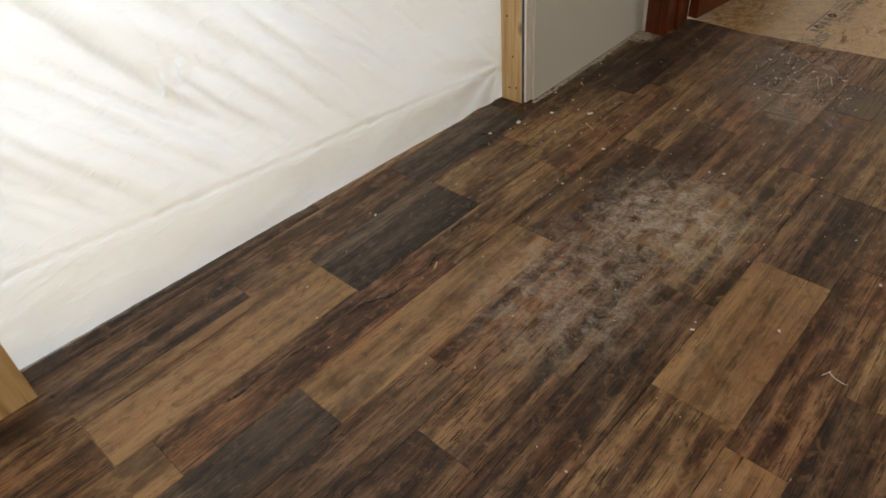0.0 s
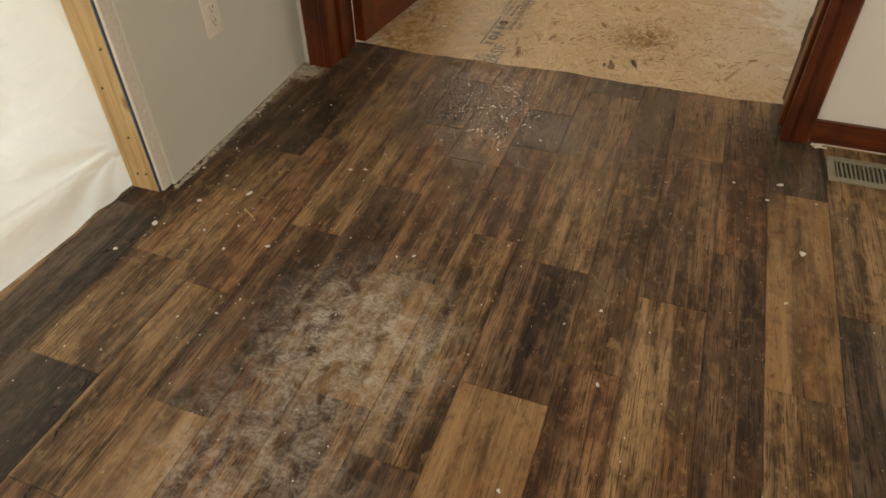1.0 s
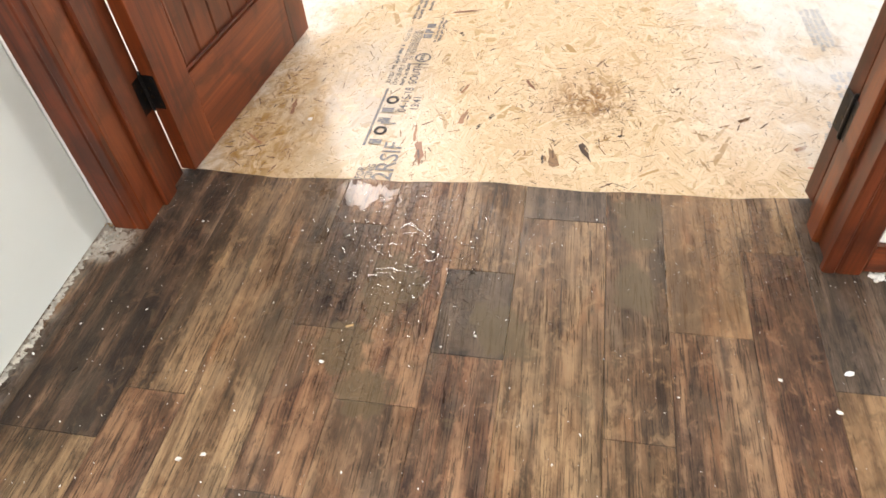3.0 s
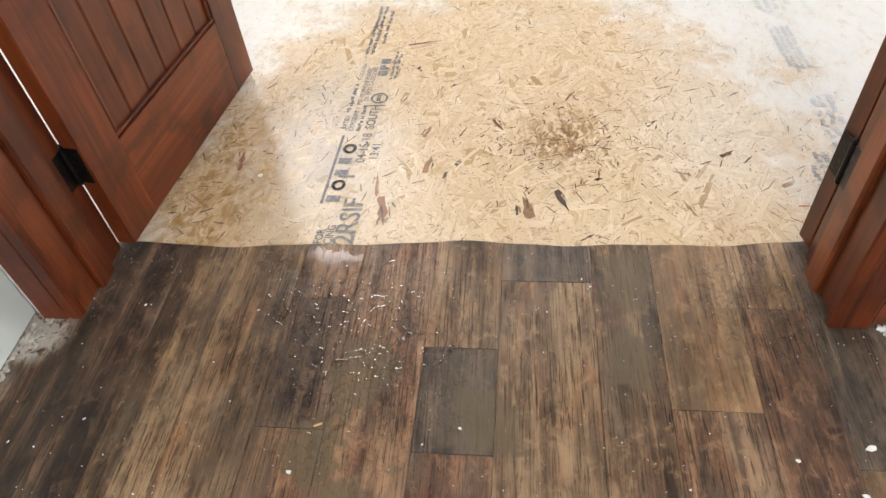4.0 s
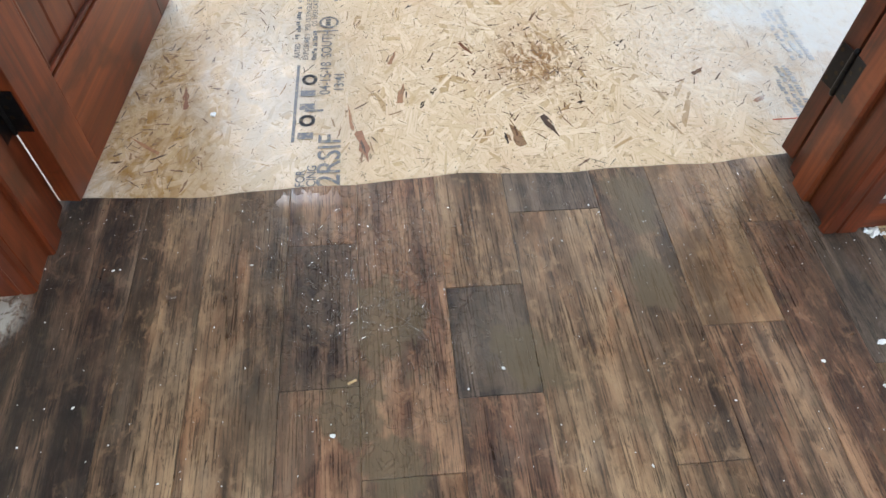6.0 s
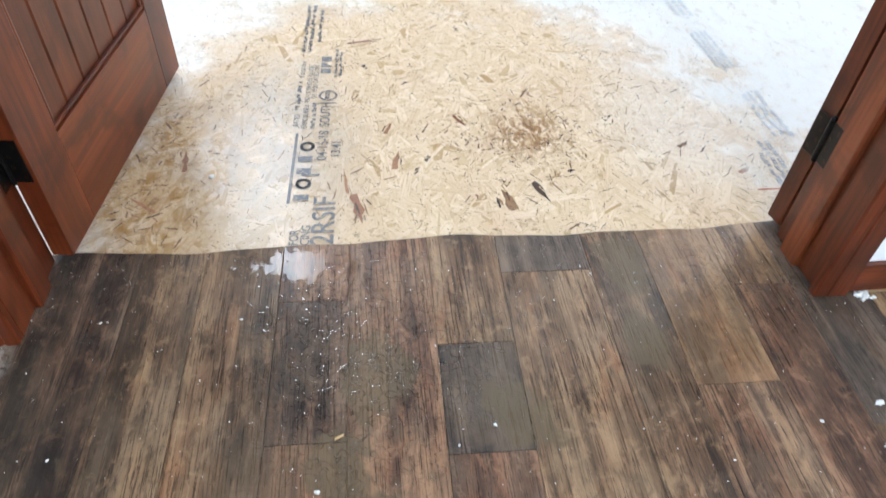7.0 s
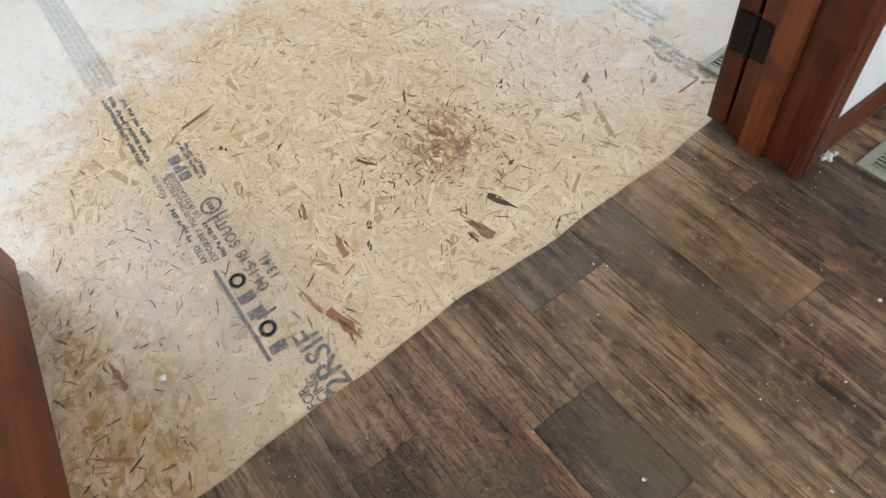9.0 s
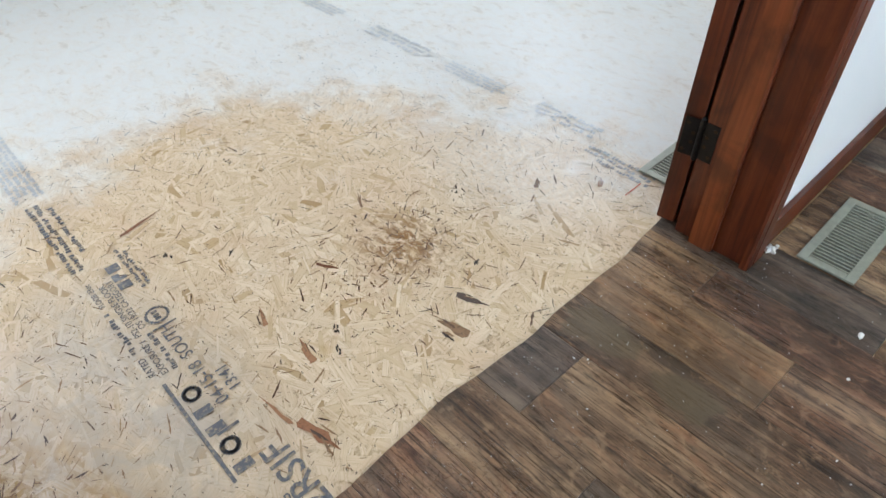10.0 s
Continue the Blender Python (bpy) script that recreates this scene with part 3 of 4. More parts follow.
def hinge_plate(parent, m, name):
    bm = box(-0.016, 0.016, -0.0012, 0.0012, -0.0445, 0.0445, 0.0006)
    ob = part(name, bm, BLACK, parent)
    ob.matrix_local = m
    for k, (u, z) in enumerate(((0.008, 0.032), (-0.006, 0.011), (-0.006, -0.011), (0.008, -0.032))):
        sc = cylinder(0.0042, 0.0036, pose(u, 0, z, 90, 0, 0), 12)
        part("screw", sc, BRONZE, ob)
    return ob


def hinge(x, y, z, turn_a, turn_b, label):
    """Butt hinge: a knuckle with two leaves turned to the given headings."""
    h = thing("hinge", label, "hinge", x, y, z, 0, "door hinges")
    bm = bmesh.new()
    for i in range(5):
        zc = -0.0368 + i * 0.0184
        bmesh.ops.create_cone(bm, cap_ends=True, segments=18, radius1=0.0068, radius2=0.0068, depth=0.0178, matrix=pose(0, 0, zc))
    part("knuckle", bm, BLACK, h, smooth=False)
    for s in (-1, 1):
        bm = bmesh.new()
        bmesh.ops.create_uvsphere(bm, u_segments=12, v_segments=8, radius=0.0062, matrix=pose(0, 0, s * 0.0475))
        part("pin", bm, BLACK, h, smooth=True)
    for a in (turn_a, turn_b):
        hinge_plate(h, pose(0, 0, 0, 0, 0, a) @ pose(0.021, 0, 0), "hinge_leaf")
    return h


def door_leaf(x, y, rz, mirror, label):
    """Plank-panel leaf. Local x runs from the hinge edge to the free edge, local y through the thickness."""
    W, T, HT, Z0 = 0.725, 0.041, 2.02, 0.016
    d = tagged(new("door_1" if not mirror else "door_2"), label, "door")
    d.matrix_world = pose(x, y, 0, 0, 0, rz)
    stile, rail = 0.110, 0.214
    y0, y1 = (-T, 0.0) if not mirror else (0.0, T)
    for nm, a, b in (("hinge_stile", 0, stile), ("lock_stile", W - stile, W)):
        part(nm, box(a, b, y0, y1, Z0, HT, 0.002, 2), WOOD_Z, d)
    for nm, a, b in (("bottom_rail", Z0, Z0 + rail), ("middle_rail", 0.92, 1.06), ("top_rail", HT - 0.13, HT)):
        part(nm, box(stile, W - stile, y0 + 0.0006, y1 - 0.0006, a, b, 0.001), WOOD_X, d)
    ym = (y0 + y1) / 2
    for lo, hi in ((Z0 + rail, 0.92), (1.06, HT - 0.13)):
        n = 6
        step = (W - 2 * stile) / n
        for i in range(n):
            a, b = stile + i * step, stile + (i + 1) * step
            g = 0.0045
            prof = [(a, ym - 0.003), (a + g, ym - 0.0085), (b - g, ym - 0.0085), (b, ym - 0.003), (b, ym + 0.003), (b - g, ym + 0.0085), (a + g, ym + 0.0085), (a, ym + 0.003)]
            part("panel_board", profile_bar(prof, lo - 0.004, hi + 0.004), PANEL_WOOD, d)
        # sticking round the panel, on both faces
        for s, yf in ((-1, y0), (1, y1)):
            deep = yf - s * 0.0118
            for a, b, c, e, mat in ((stile, W - stile, lo + 0.004, lo + 0.013, WOOD_X), (stile, W - stile, hi - 0.013, hi - 0.004, WOOD_X),
                                    (stile + 0.004, stile + 0.013, lo + 0.013, hi - 0.013, WOOD_Z), (W - stile - 0.013, W - stile - 0.004, lo + 0.013, hi - 0.013, WOOD_Z)):
                part("moulding", box(a, b, min(deep, yf - s * 0.003), max(deep, yf - s * 0.003), c, e, 0.0035, 2), mat, d)
    return d


door_leaf(0.0012, -0.0140, 83.2, False, "red-brown stained pine door leaf standing open into the room")
door_leaf(1.509, -0.031, 11.0, True, "red-brown stained pine door leaf folded back against the room wall")
hinge(-0.0008, -0.0160, 0.247, -6.8, -90, "black butt hinge between the jamb and the open leaf")
hinge(1.5055, -0.0345, 0.247, 101, -90, "black butt hinge between the jamb and the folded leaf")

# ---------------------------------------------------------------- baseboard, end stud, blue strip
structure(part("baseboard", profile_bar([(1.573, FACE - 0.001), (1.573, FACE - 0.013), (HALL_X1, FACE - 0.013), (HALL_X1, FACE - 0.001)], 0.006, 0.078), WOOD_X), "red-brown stained pine baseboard along the wall", "baseboard")


def wall_end_stud():
    s = thing("wall_stud", "raw knotty pine stud closing the end of the drywall", "stud", -0.178, -1.012, 0.0)
    part("post", box(-0.047, 0.043, -0.019, 0.019, 0.0, 2.1, 0.002, 2), PINE, s)
    part("gasket", box(0.0435, 0.0505, -0.0215, 0.019, 0.004, 2.1, 0.001), BLUE, s, "blue strip between stud and drywall")
    for nx, nz in ((-0.012, 0.05), (0.018, 0.056), (0.004, 0.17), (-0.02, 0.31), (0.022, 0.42), (0.0, 0.63)):
        part("nail_head", cylinder(0.0034, 0.002, pose(nx, -0.0195, nz, 90, 0, 0), 10), BRONZE, s)
    part("drywall_edge", box(0.051, 0.061, -0.0185, 0.0195, 0.008, 2.1, 0.0015), GYPSUM, s, "ragged gypsum edge")


wall_end_stud()
far_stud = tagged(part("wall_stud", box(-0.34, -0.205, -2.895, -2.775, 0.0, 2.1, 0.002, 2), PINE), "raw pine stud at the far side of the covered opening", "stud")


def outlet():
    o = thing("wall_outlet", "white duplex wall outlet with a square cover plate", "outlet", -0.111, -0.665, 0.36)
    part("cover_plate", box(0.0, 0.006, -0.036, 0.036, -0.058, 0.058, 0.0025, 2), OUTLET, o)
    for z in (0.0195, -0.0195):
        r = part("receptacle", box(0.0055, 0.0085, -0.0165, 0.0165, z - 0.0145, z + 0.0145, 0.0025, 2), OUTLET, o)
        # dark raised blocks, coloured like the shade inside slot holes
        for y, h in ((-0.0063, 0.008), (0.0063, 0.0095)):
            part("slot", box(0.0078, 0.009, y - 0.0012, y + 0.0012, z + 0.001, z + 0.001 + h), SLOT, r)
        part("slot", cylinder(0.0026, 0.0012, pose(0.0084, 0, z - 0.007, 0, 90, 0), 10), SLOT, r)
    part("screw", cylinder(0.003, 0.002, pose(0.0066, 0, 0, 0, 90, 0), 12), OUTLET, o)


outlet()


# ---------------------------------------------------------------- plastic sheet
def poly_sheet():
    """Sheeting stretched over the opening, its lower hem turned out on the floor."""
    nu, nv = 220, 170
    y0, y1, top = -2.83, -1.022, 2.1
    bm = bmesh.new()

    def fold_at(u):
        return 0.100 + 0.128 * (1 - u) ** 1.1 + 0.014 * noise.noise((u * 4.0, 1.5, 0.0)) * (1 - u)

    def surface(u, z):
        y = y0 + (y1 - y0) * u
        bell = min(1.0, math.sin(math.pi * u) ** 0.5 * 1.3)
        # the hem leans out to the floor below a fold
        fold = fold_at(u)
        k = max(0.0, 1 - z / fold)
        x = -0.226 - 0.097 * (1 - u) - 0.040 * bell * (1 - k) - 0.02 * min(1, max(0, z - fold))
        x += 0.022 * bell * k * math.sin(math.pi * k) * noise.noise((y * 2.5, 4.0, 0.0)) * 2
        # long slanting drapes, dying out towards the hem
        d, c = z * 0.66 + y * 0.75, y * 0.66 - z * 0.75
        drape = 0.050 * noise.noise((d * 4.0, c * 0.7, 3.0)) + 0.045 * (0.3 - abs(noise.noise((d * 6, c * 0.9, 9.0))))
        drape += 0.046 * (0.3 - abs(noise.noise((d * 13, c * 1.8, 4.0)))) + 0.014 * (0.3 - abs(noise.noise((d * 27, c * 3.0, 8.0)))) + 0.006 * (0.3 - abs(noise.noise((d * 30, c * 7.0, 14.0))))
        x += bell * min(1.0, max(0.0, (z - fold) / 0.25)) * drape + bell * 0.0022 * noise.noise((y * 22, z * 26, 1.0))
        # the pressed crease where the hem turns
        x += 0.009 * math.exp(-((z - fold) / 0.010) ** 2) * (1 if z > fold else 0.25)
        # slack creases slanting across the hem
        x += 0.006 * bell * k * (1 - k) * 4 * (0.25 - abs(noise.noise((y * 5.0 - z * 9.0, z * 2.0, 6.0))))
        # pulls gathered at the near staples
        r = math.hypot(y - y1, z - 0.13)
        x += 0.014 * math.exp(-r / 0.22) * math.sin(11 * math.atan2(z - 0.13, y1 - y + 0.001)) * min(1, (1 - u) * 12)
        # crumpled spot
        q = math.hypot((y + 2.18) * 0.8, z - 0.50)
        x += 0.022 * math.exp(-(q / 0.055) ** 2) * noise.noise((y * 44, z * 44, 2.0))
        return x, y

    grid = []
    for j in range(nv + 1):
        z = 0.003 + (top - 0.003) * (j / nv) ** 1.8
        row = []
        for i in range(nu + 1):
            x, y = surface(i / nu, z)
            row.append(bm.verts.new((x, y, z)))
        grid.append(row)
    for j in range(nv):
        for i in range(nu):
            bm.faces.new((grid[j][i], grid[j][i + 1], grid[j + 1][i + 1], grid[j + 1][i]))
    return tagged(part("plastic_sheet", bm, POLY, smooth=True), "white translucent plastic sheeting stretched over a wall opening", "plastic sheet")


poly_sheet()


# ---------------------------------------------------------------- registers
def register(x0, x1, y0, y1, label):
    """Floor register: flanged frame, slats across it, a dark plate painted as the shaded hollow."""
    cx, cy = (x0 + x1) / 2, (y0 + y1) / 2
    r = thing("floor_register", label, "floor register", cx, cy, 0.0, 0, "floor registers")
    hx, hy, f = (x1 - x0) / 2, (y1 - y0) / 2, 0.021
    for a, b, c, d in ((-hx, hx, -hy, -hy + f), (-hx, hx, hy - f, hy), (-hx, -hx + f, -hy + f, hy - f), (hx - f, hx, -hy + f, hy - f)):
        part("frame_side", box(a, b, c, d, 0.0006, 0.0062, 0.002, 2), SAGE, r)
    part("hollow_plate", box(-hx + f * 0.6, hx - f * 0.6, -hy + f * 0.6, hy - f * 0.6, 0.0004, 0.0009), VOID, r)
    n = 21
    span = 2 * (hx - f)
    bm0 = box(-0.0027, 0.0027, -(hy - f), hy - f, 0.0012, 0.0048, 0.0006)
    first = part("slat", bm0, SAGE, r)
    for i in range(n):
        ob = first if i == 0 else new("slat", first.data)
        ob.parent = r
        ob.location = (-hx + f + span * (i + 0.5) / n, 0, 0)
    part("lever", box(hx - f - 0.02, hx - f - 0.012, -0.006, 0.006, 0.004, 0.010, 0.001), SAGE, r)


register(1.617, 1.905, -0.402, -0.277, "grey-green metal floor register set in the vinyl floor")
register(1.635, 1.925, 0.062, 0.145, "grey-green metal floor register set in the strand board")

# ---------------------------------------------------------------- lumber in the room
def pine_box():
    b = thing("lumber_stack", "pale raw pine boards stacked on the room floor", "lumber", -0.235, 1.60, -0.003, -1)
    shift = random.Random(4)
    for i in range(7):
        dx, dy, dz = shift.uniform(-0.008, 0.008), shift.uniform(0, 0.02), 0.0385 * i
        part("board", box(dx - 0.125, dx + 0.125, dy, 0.76 + dy, dz, dz + 0.038, 0.003, 2), PINE, b)


pine_box()


# ---------------------------------------------------------------- strand board
def edge_y(x):
    """The cut edge of the vinyl, a little wavy."""
    return -0.004 + 0.006 * math.sin(7.5 * x + 2.2) + 0.004 * math.sin(17 * x + 0.5) + 0.0015 * math.sin(41 * x)


class Scraps:
    """Flat pieces gathered into one mesh, each with coordinates along its own grain."""

    def __init__(self, rng):
        self.rng, self.verts, self.faces, self.along, self.rim, self.slots = rng, [], [], [], [], []

    def piece(self, x, y, length, width, ang, z, outline, slot=0):
        c, s = math.cos(ang), math.sin(ang)
        n0, shift = len(self.verts), self.rng.uniform(0, 40)
        for u, v in outline:
            a, b = u * length, v * width
            self.verts.append((x + a * c - b * s, y + a * s + b * c, z))
            self.along += (a + shift, b + shift)
            self.rim += (u + 0.5, v + 0.5)
        self.faces.append(tuple(range(n0, n0 + len(outline))))
        self.slots.append(slot)

    def strand(self, x, y, length, width, ang, z):
        r = self.rng.uniform
        k = 0.5 * width / length
        self.piece(x, y, length, width, ang, z, [(-0.5 + k * r(0, 1), -0.5), (r(-0.2, 0.2), -0.5 * r(0.9, 1.1)), (0.5 - k * r(0, 1), -0.5 * r(0.5, 1)), (0.5, r(-0.2, 0.2)),
                                                    (0.5 - k * r(0, 1), 0.5 * r(0.4, 1)), (r(-0.2, 0.2), 0.5 * r(0.9, 1.1)), (-0.5, 0.5 * r(0.3, 1)), (-0.5 + k * r(-0.4, 0.6), r(-0.2, 0.2))])

    def sliver(self, x, y, length, width, ang, z, slot=0):
        r = self.rng.uniform
        self.piece(x, y, length, width, ang, z, [(u * r(0.8, 1.2), v * r(0.5, 1.4)) for u, v in ((-0.5, 0.1), (-0.25, -0.4), (-0.02, -0.3), (0.1, -0.5), (0.3, -0.35), (0.5, 0.15), (0.28, 0.25), (0.1, 0.5), (-0.1, 0.25), (-0.3, 0.4))], slot)

    def flake(self, x, y, length, width, ang, z, slot=0):
        """A broader chip: blunt at one end, drawn to a point at the other."""
        r = self.rng.uniform
        half = [(-0.5, 0.34), (-0.42, 0.5), (-0.2, 0.42), (0.05, 0.46), (0.22, 0.22), (0.5, 0.03)]
        line = [(u + r(-0.05, 0.05), -v * r(0.55, 1.2)) for u, v in half] + [(u + r(-0.05, 0.05), v * r(0.3, 1.1)) for u, v in half[::-1]]
        self.piece(x, y, length, width, ang, z, line, slot)

    def build(self, name, materials):
        me = bpy.data.meshes.new(name)
        me.from_pydata(self.verts, [], self.faces)
        for title, values in (("along", self.along), ("rim", self.rim)):
            layer = me.uv_layers.new(name=title)
            layer.data.foreach_set("uv", values)
        for m in materials:
            me.materials.append(m)
        me.polygons.foreach_set("material_index", self.slots)
        return new(name, me)


def strand_board():
    rng = random.Random(5)
    board = Scraps(rng)
    x0, x1, y0, y1 = ROOM_X0, ROOM_X1, -0.07, ROOM_Y1
    board.piece((x0 + x1) / 2, (y0 + y1) / 2, x1 - x0, y1 - y0, 0.0, -0.0052, [(-0.5, -0.5), (0.5, -0.5), (0.5, 0.5), (-0.5, 0.5)])

    def lay(n, xa, xb, ya, yb, lo, hi, short=0.05, far=0.14, slim=0.010, wide=0.030):
        for i in range(n):
            z = lo + (hi - lo) * i / n
            board.strand(rng.uniform(xa, xb), rng.uniform(ya, yb), rng.uniform(short, far), rng.uniform(slim, wide), rng.gauss(1.35, 0.85), z)
    lay(6500, -0.1, 2.0, -0.05, 1.7, -0.0048, -0.0038)
    lay(2600, -0.05, 1.95, -0.03, 1.6, -0.0038, -0.0034, 0.025, 0.08, 0.004, 0.014)
    lay(3500, -1.4, 3.4, 1.2, 2.4, -0.0048, -0.0036)
    lay(1600, 1.8, 3.4, 0.0, 1.3, -0.0048, -0.0036)
    structure(board.build("strand_board_floor", [OSB]), "pale oriented strand board subfloor, primer drifted over its far side", "subfloor")
    # bark slivers, resin specks and torn chips
    bits = Scraps(rng)

    def level():
        return -0.0032 + rng.random() * 3e-4
    for _ in range(1500):
        x, y = rng.uniform(0.02, 1.75), rng.uniform(0.0, 1.4)
        k = rng.random() ** 2.0
        bits.sliver(x, y, 0.008 + 0.040 * k, rng.uniform(0.0011, 0.0024) + 0.0040 * k * rng.random() ** 2, rng.gauss(1.35, 0.95), level())
    for _ in range(2300):
        bits.sliver(rng.uniform(0.02, 1.75), rng.uniform(0.0, 1.35), rng.uniform(0.002, 0.009), rng.uniform(0.0011, 0.0026), rng.gauss(1.35, 0.9), level(), 2 if rng.random() < 0.45 else 0)
    for _ in range(230):
        bits.sliver(rng.gauss(1.02, 0.10), rng.gauss(0.37, 0.09), rng.uniform(0.008, 0.030), rng.uniform(0.0015, 0.0045), rng.gauss(0.9, 0.9), level())
    for _ in range(90):
        bits.sliver(rng.gauss(0.16, 0.06), rng.uniform(0.02, 0.55), rng.uniform(0.01, 0.04), rng.uniform(0.002, 0.007), rng.gauss(1.0, 0.8), level())
    # chips that stand out: x, y, length, width, heading, kind
    for x, y, l, w, a, slot in ((0.937, 0.115, 0.075, 0.034, 105, 0), (0.601, 0.105, 0.095, 0.030, -82, 1), (0.640, 0.860, 0.115, 0.011, 12, 1), (1.020, 0.135, 0.075, 0.022, -70, 0), (0.866, 0.430, 0.055, 0.014, -62, 1),
                                (1.535, 0.189, 0.040, 0.018, 30, 1), (0.692, 0.274, 0.070, 0.020, 75, 1), (0.681, 0.409, 0.055, 0.013, 70, 1), (0.572, 0.205, 0.090, 0.010, 95, 1), (0.200, 0.300, 0.080, 0.018, 95, 1),
                                (0.130, 0.150, 0.085, 0.014, 140, 1), (1.300, 0.110, 0.060, 0.010, 110, 0), (1.060, 0.560, 0.060, 0.008, 60, 0), (1.420, 0.300, 0.040, 0.016, 35, 0)):
        bits.flake(x, y, l, w, radians(a), -0.0028, slot)
        for _ in range(3):
            bits.sliver(x + rng.gauss(0, l * 0.15), y + rng.gauss(0, l * 0.15), l * rng.uniform(0.3, 0.6), w * rng.uniform(0.12, 0.3), radians(a) + rng.gauss(0, 0.15), -0.0026 + rng.random() * 1e-4)
    for x, y in ((0.769, 0.274), (0.742, 0.232), (1.107, 0.209), (0.915, 0.934), (0.628, 0.712), (0.74, 0.62), (1.25, 0.42)):
        for _ in range(4):
            bits.sliver(x + rng.gauss(0, 0.005), y + rng.gauss(0, 0.005), rng.uniform(0.008, 0.018), rng.uniform(0.003, 0.007), rng.gauss(1.0, 0.5), -0.0027 + rng.random() * 1e-4, 2)
    tagged(bits.build("bark_slivers", [FLECK, RUST, plain("bark_knot", (0.05, 0.034, 0.022), 0.6)]), "dark bark slivers pressed into the strand board", "wood slivers", kind="stuff")


strand_board()


# ---------------------------------------------------------------- printing on the board
def lettering(text, x, y, size, turn, material, squeeze=1.0):
    """A line of stencilled print lying on the board; turn is its reading direction."""
    cu = bpy.data.curves.new("stamp", "FONT")
    cu.body, cu.size, cu.fill_mode = text, size, "FRONT"
    cu.resolution_u = 3
    cu.offset = size * 0.008
    tmp = new("stamp", cu)
    me = bpy.data.meshes.new_from_object(tmp.evaluated_get(bpy.context.evaluated_depsgraph_get()))
    bpy.data.objects.remove(tmp)
    me.materials.clear()
    me.materials.append(material)
    ob = tagged(new("stamp", me), "dark ink stamp printed on the strand board", "stamp", "board stamps", "stuff")
    ob.matrix_world = pose(x, y, -0.0022, 0, 0, turn) @ Matrix.Diagonal((squeeze, 1, 1, 1))
    return ob


def bars(x, y, turn, lines, material, label):
    """Print too small or not to be lettered, as bars: (along, across, length, height) each."""
    bm = bmesh.new()
    for a, c, l, h in lines:
        add_box(bm, a, a + l, c, c + h, 0.0, 0.0003)
    ob = tagged(part("stamp", bm, material), label, "stamp", "board stamps", "stuff")
    ob.matrix_world = pose(x, y, -0.0024, 0, 0, turn)
    return ob


def word_row(rng, start, end, across, height):
    """Small print as bars of uneven width, in words."""
    out, a = [], start
    while a < end:
        for _ in range(rng.randint(2, 8)):
            w = height * rng.uniform(0.25, 0.75)
            h = height * rng.uniform(0.55, 1.0)
            out.append((a, across + rng.choice((0, height - h)), w, h))
            a += w + height * rng.uniform(0.12, 0.25)
            if a > end:
                break
        a += height * rng.uniform(0.4, 1.0)
    return out


def print_block(rng, length, top, rows, height):
    out = []
    for i in range(rows):
        out += word_row(rng, rng.uniform(0, 0.03), length - rng.uniform(0, 0.15) * length, top - i * height * 1.35, height)
    return out


lettering("2RSIF", 0.545, -0.006, 0.070, 88, INK, 0.98)
lettering("1", 0.512, 0.215, 0.06, 88, INK)
lettering("04-15-18  SOUTH", 0.528, 0.283, 0.036, 88, INK, 0.92)
lettering("13:41", 0.560, 0.292, 0.033, 88, INK, 0.95)
lettering("SIZED FOR", 0.470, -0.075, 0.028, 88, INK, 0.9)
lettering("SPACING", 0.494, -0.045, 0.028, 88, INK, 0.9)
# maker's mark: plain bars and rings over a heavy rule
rng = random.Random(3)
mark = [(-0.015, 0.040, 0.265, 0.007)]
for a, kind in ((-0.006, "bar"), (0.036, "ring"), (0.090, "bar"), (0.136, "bar"), (0.178, "ring")):
    if kind == "ring":
        mark += [(a + 0.017 + 0.015 * math.cos(q) - 0.004, 0.015 + 0.014 * math.sin(q) - 0.004, 0.008, 0.008) for q in [2 * math.pi * i / 20 for i in range(20)]]
    else:
        mark.append((a, 0.0, 0.020, 0.034))
bars(0.490, 0.145, 88, mark, INK, "dark maker's mark stamped on the strand board")
lettering("RATED", 0.456, 0.425, 0.019, 88, INK, 0.95)
lettering("FLOOR 23oc", 0.463, 0.66, 0.017, 88, INK, 0.95)
bars(0.456, 0.50, 88, word_row(rng, 0.0, 0.14, 0.0, 0.012), INK, "rows of small grey print stamped on the strand board")
lettering("EXPOSURE 1  PS2-10 SINGLE FLOOR", 0.477, 0.415, 0.019, 88, INK, 1.02)
bars(0.497, 0.415, 88, word_row(rng, 0.0, 0.11, 0.0, 0.012), INK, "rows of small grey print stamped on the strand board")
lettering("OS 19/32 CATEGORY", 0.498, 0.55, 0.019, 88, INK, 1.0)
bars(0.492, 0.80, 88, word_row(rng, 0, 0.30, 0.030, 0.012) + word_row(rng, 0, 0.30, 0.012, 0.012) + word_row(rng, 0.06, 0.26, -0.012, 0.012), INK, "rows of small grey print stamped on the strand board")
bars(0.492, 1.13, 88, print_block(rng, 1.1, 0.03, 5, 0.011), INK_FAINT, "faint rows of print under white primer")
ring = [(0.030 + 0.022 * math.cos(a) - 0.003, 0.012 + 0.022 * math.sin(a) - 0.003, 0.006, 0.006) for a in [2 * math.pi * i / 22 for i in range(22)]]
bars(0.540, 0.535, 88, [(-0.008, -0.012, 0.004, 0.05)] + ring + [(0.016, 0.008, 0.007, 0.012), (0.026, 0.008, 0.007, 0.012), (0.037, 0.008, 0.007, 0.012)], INK, "round grading mark stamped on the strand board")
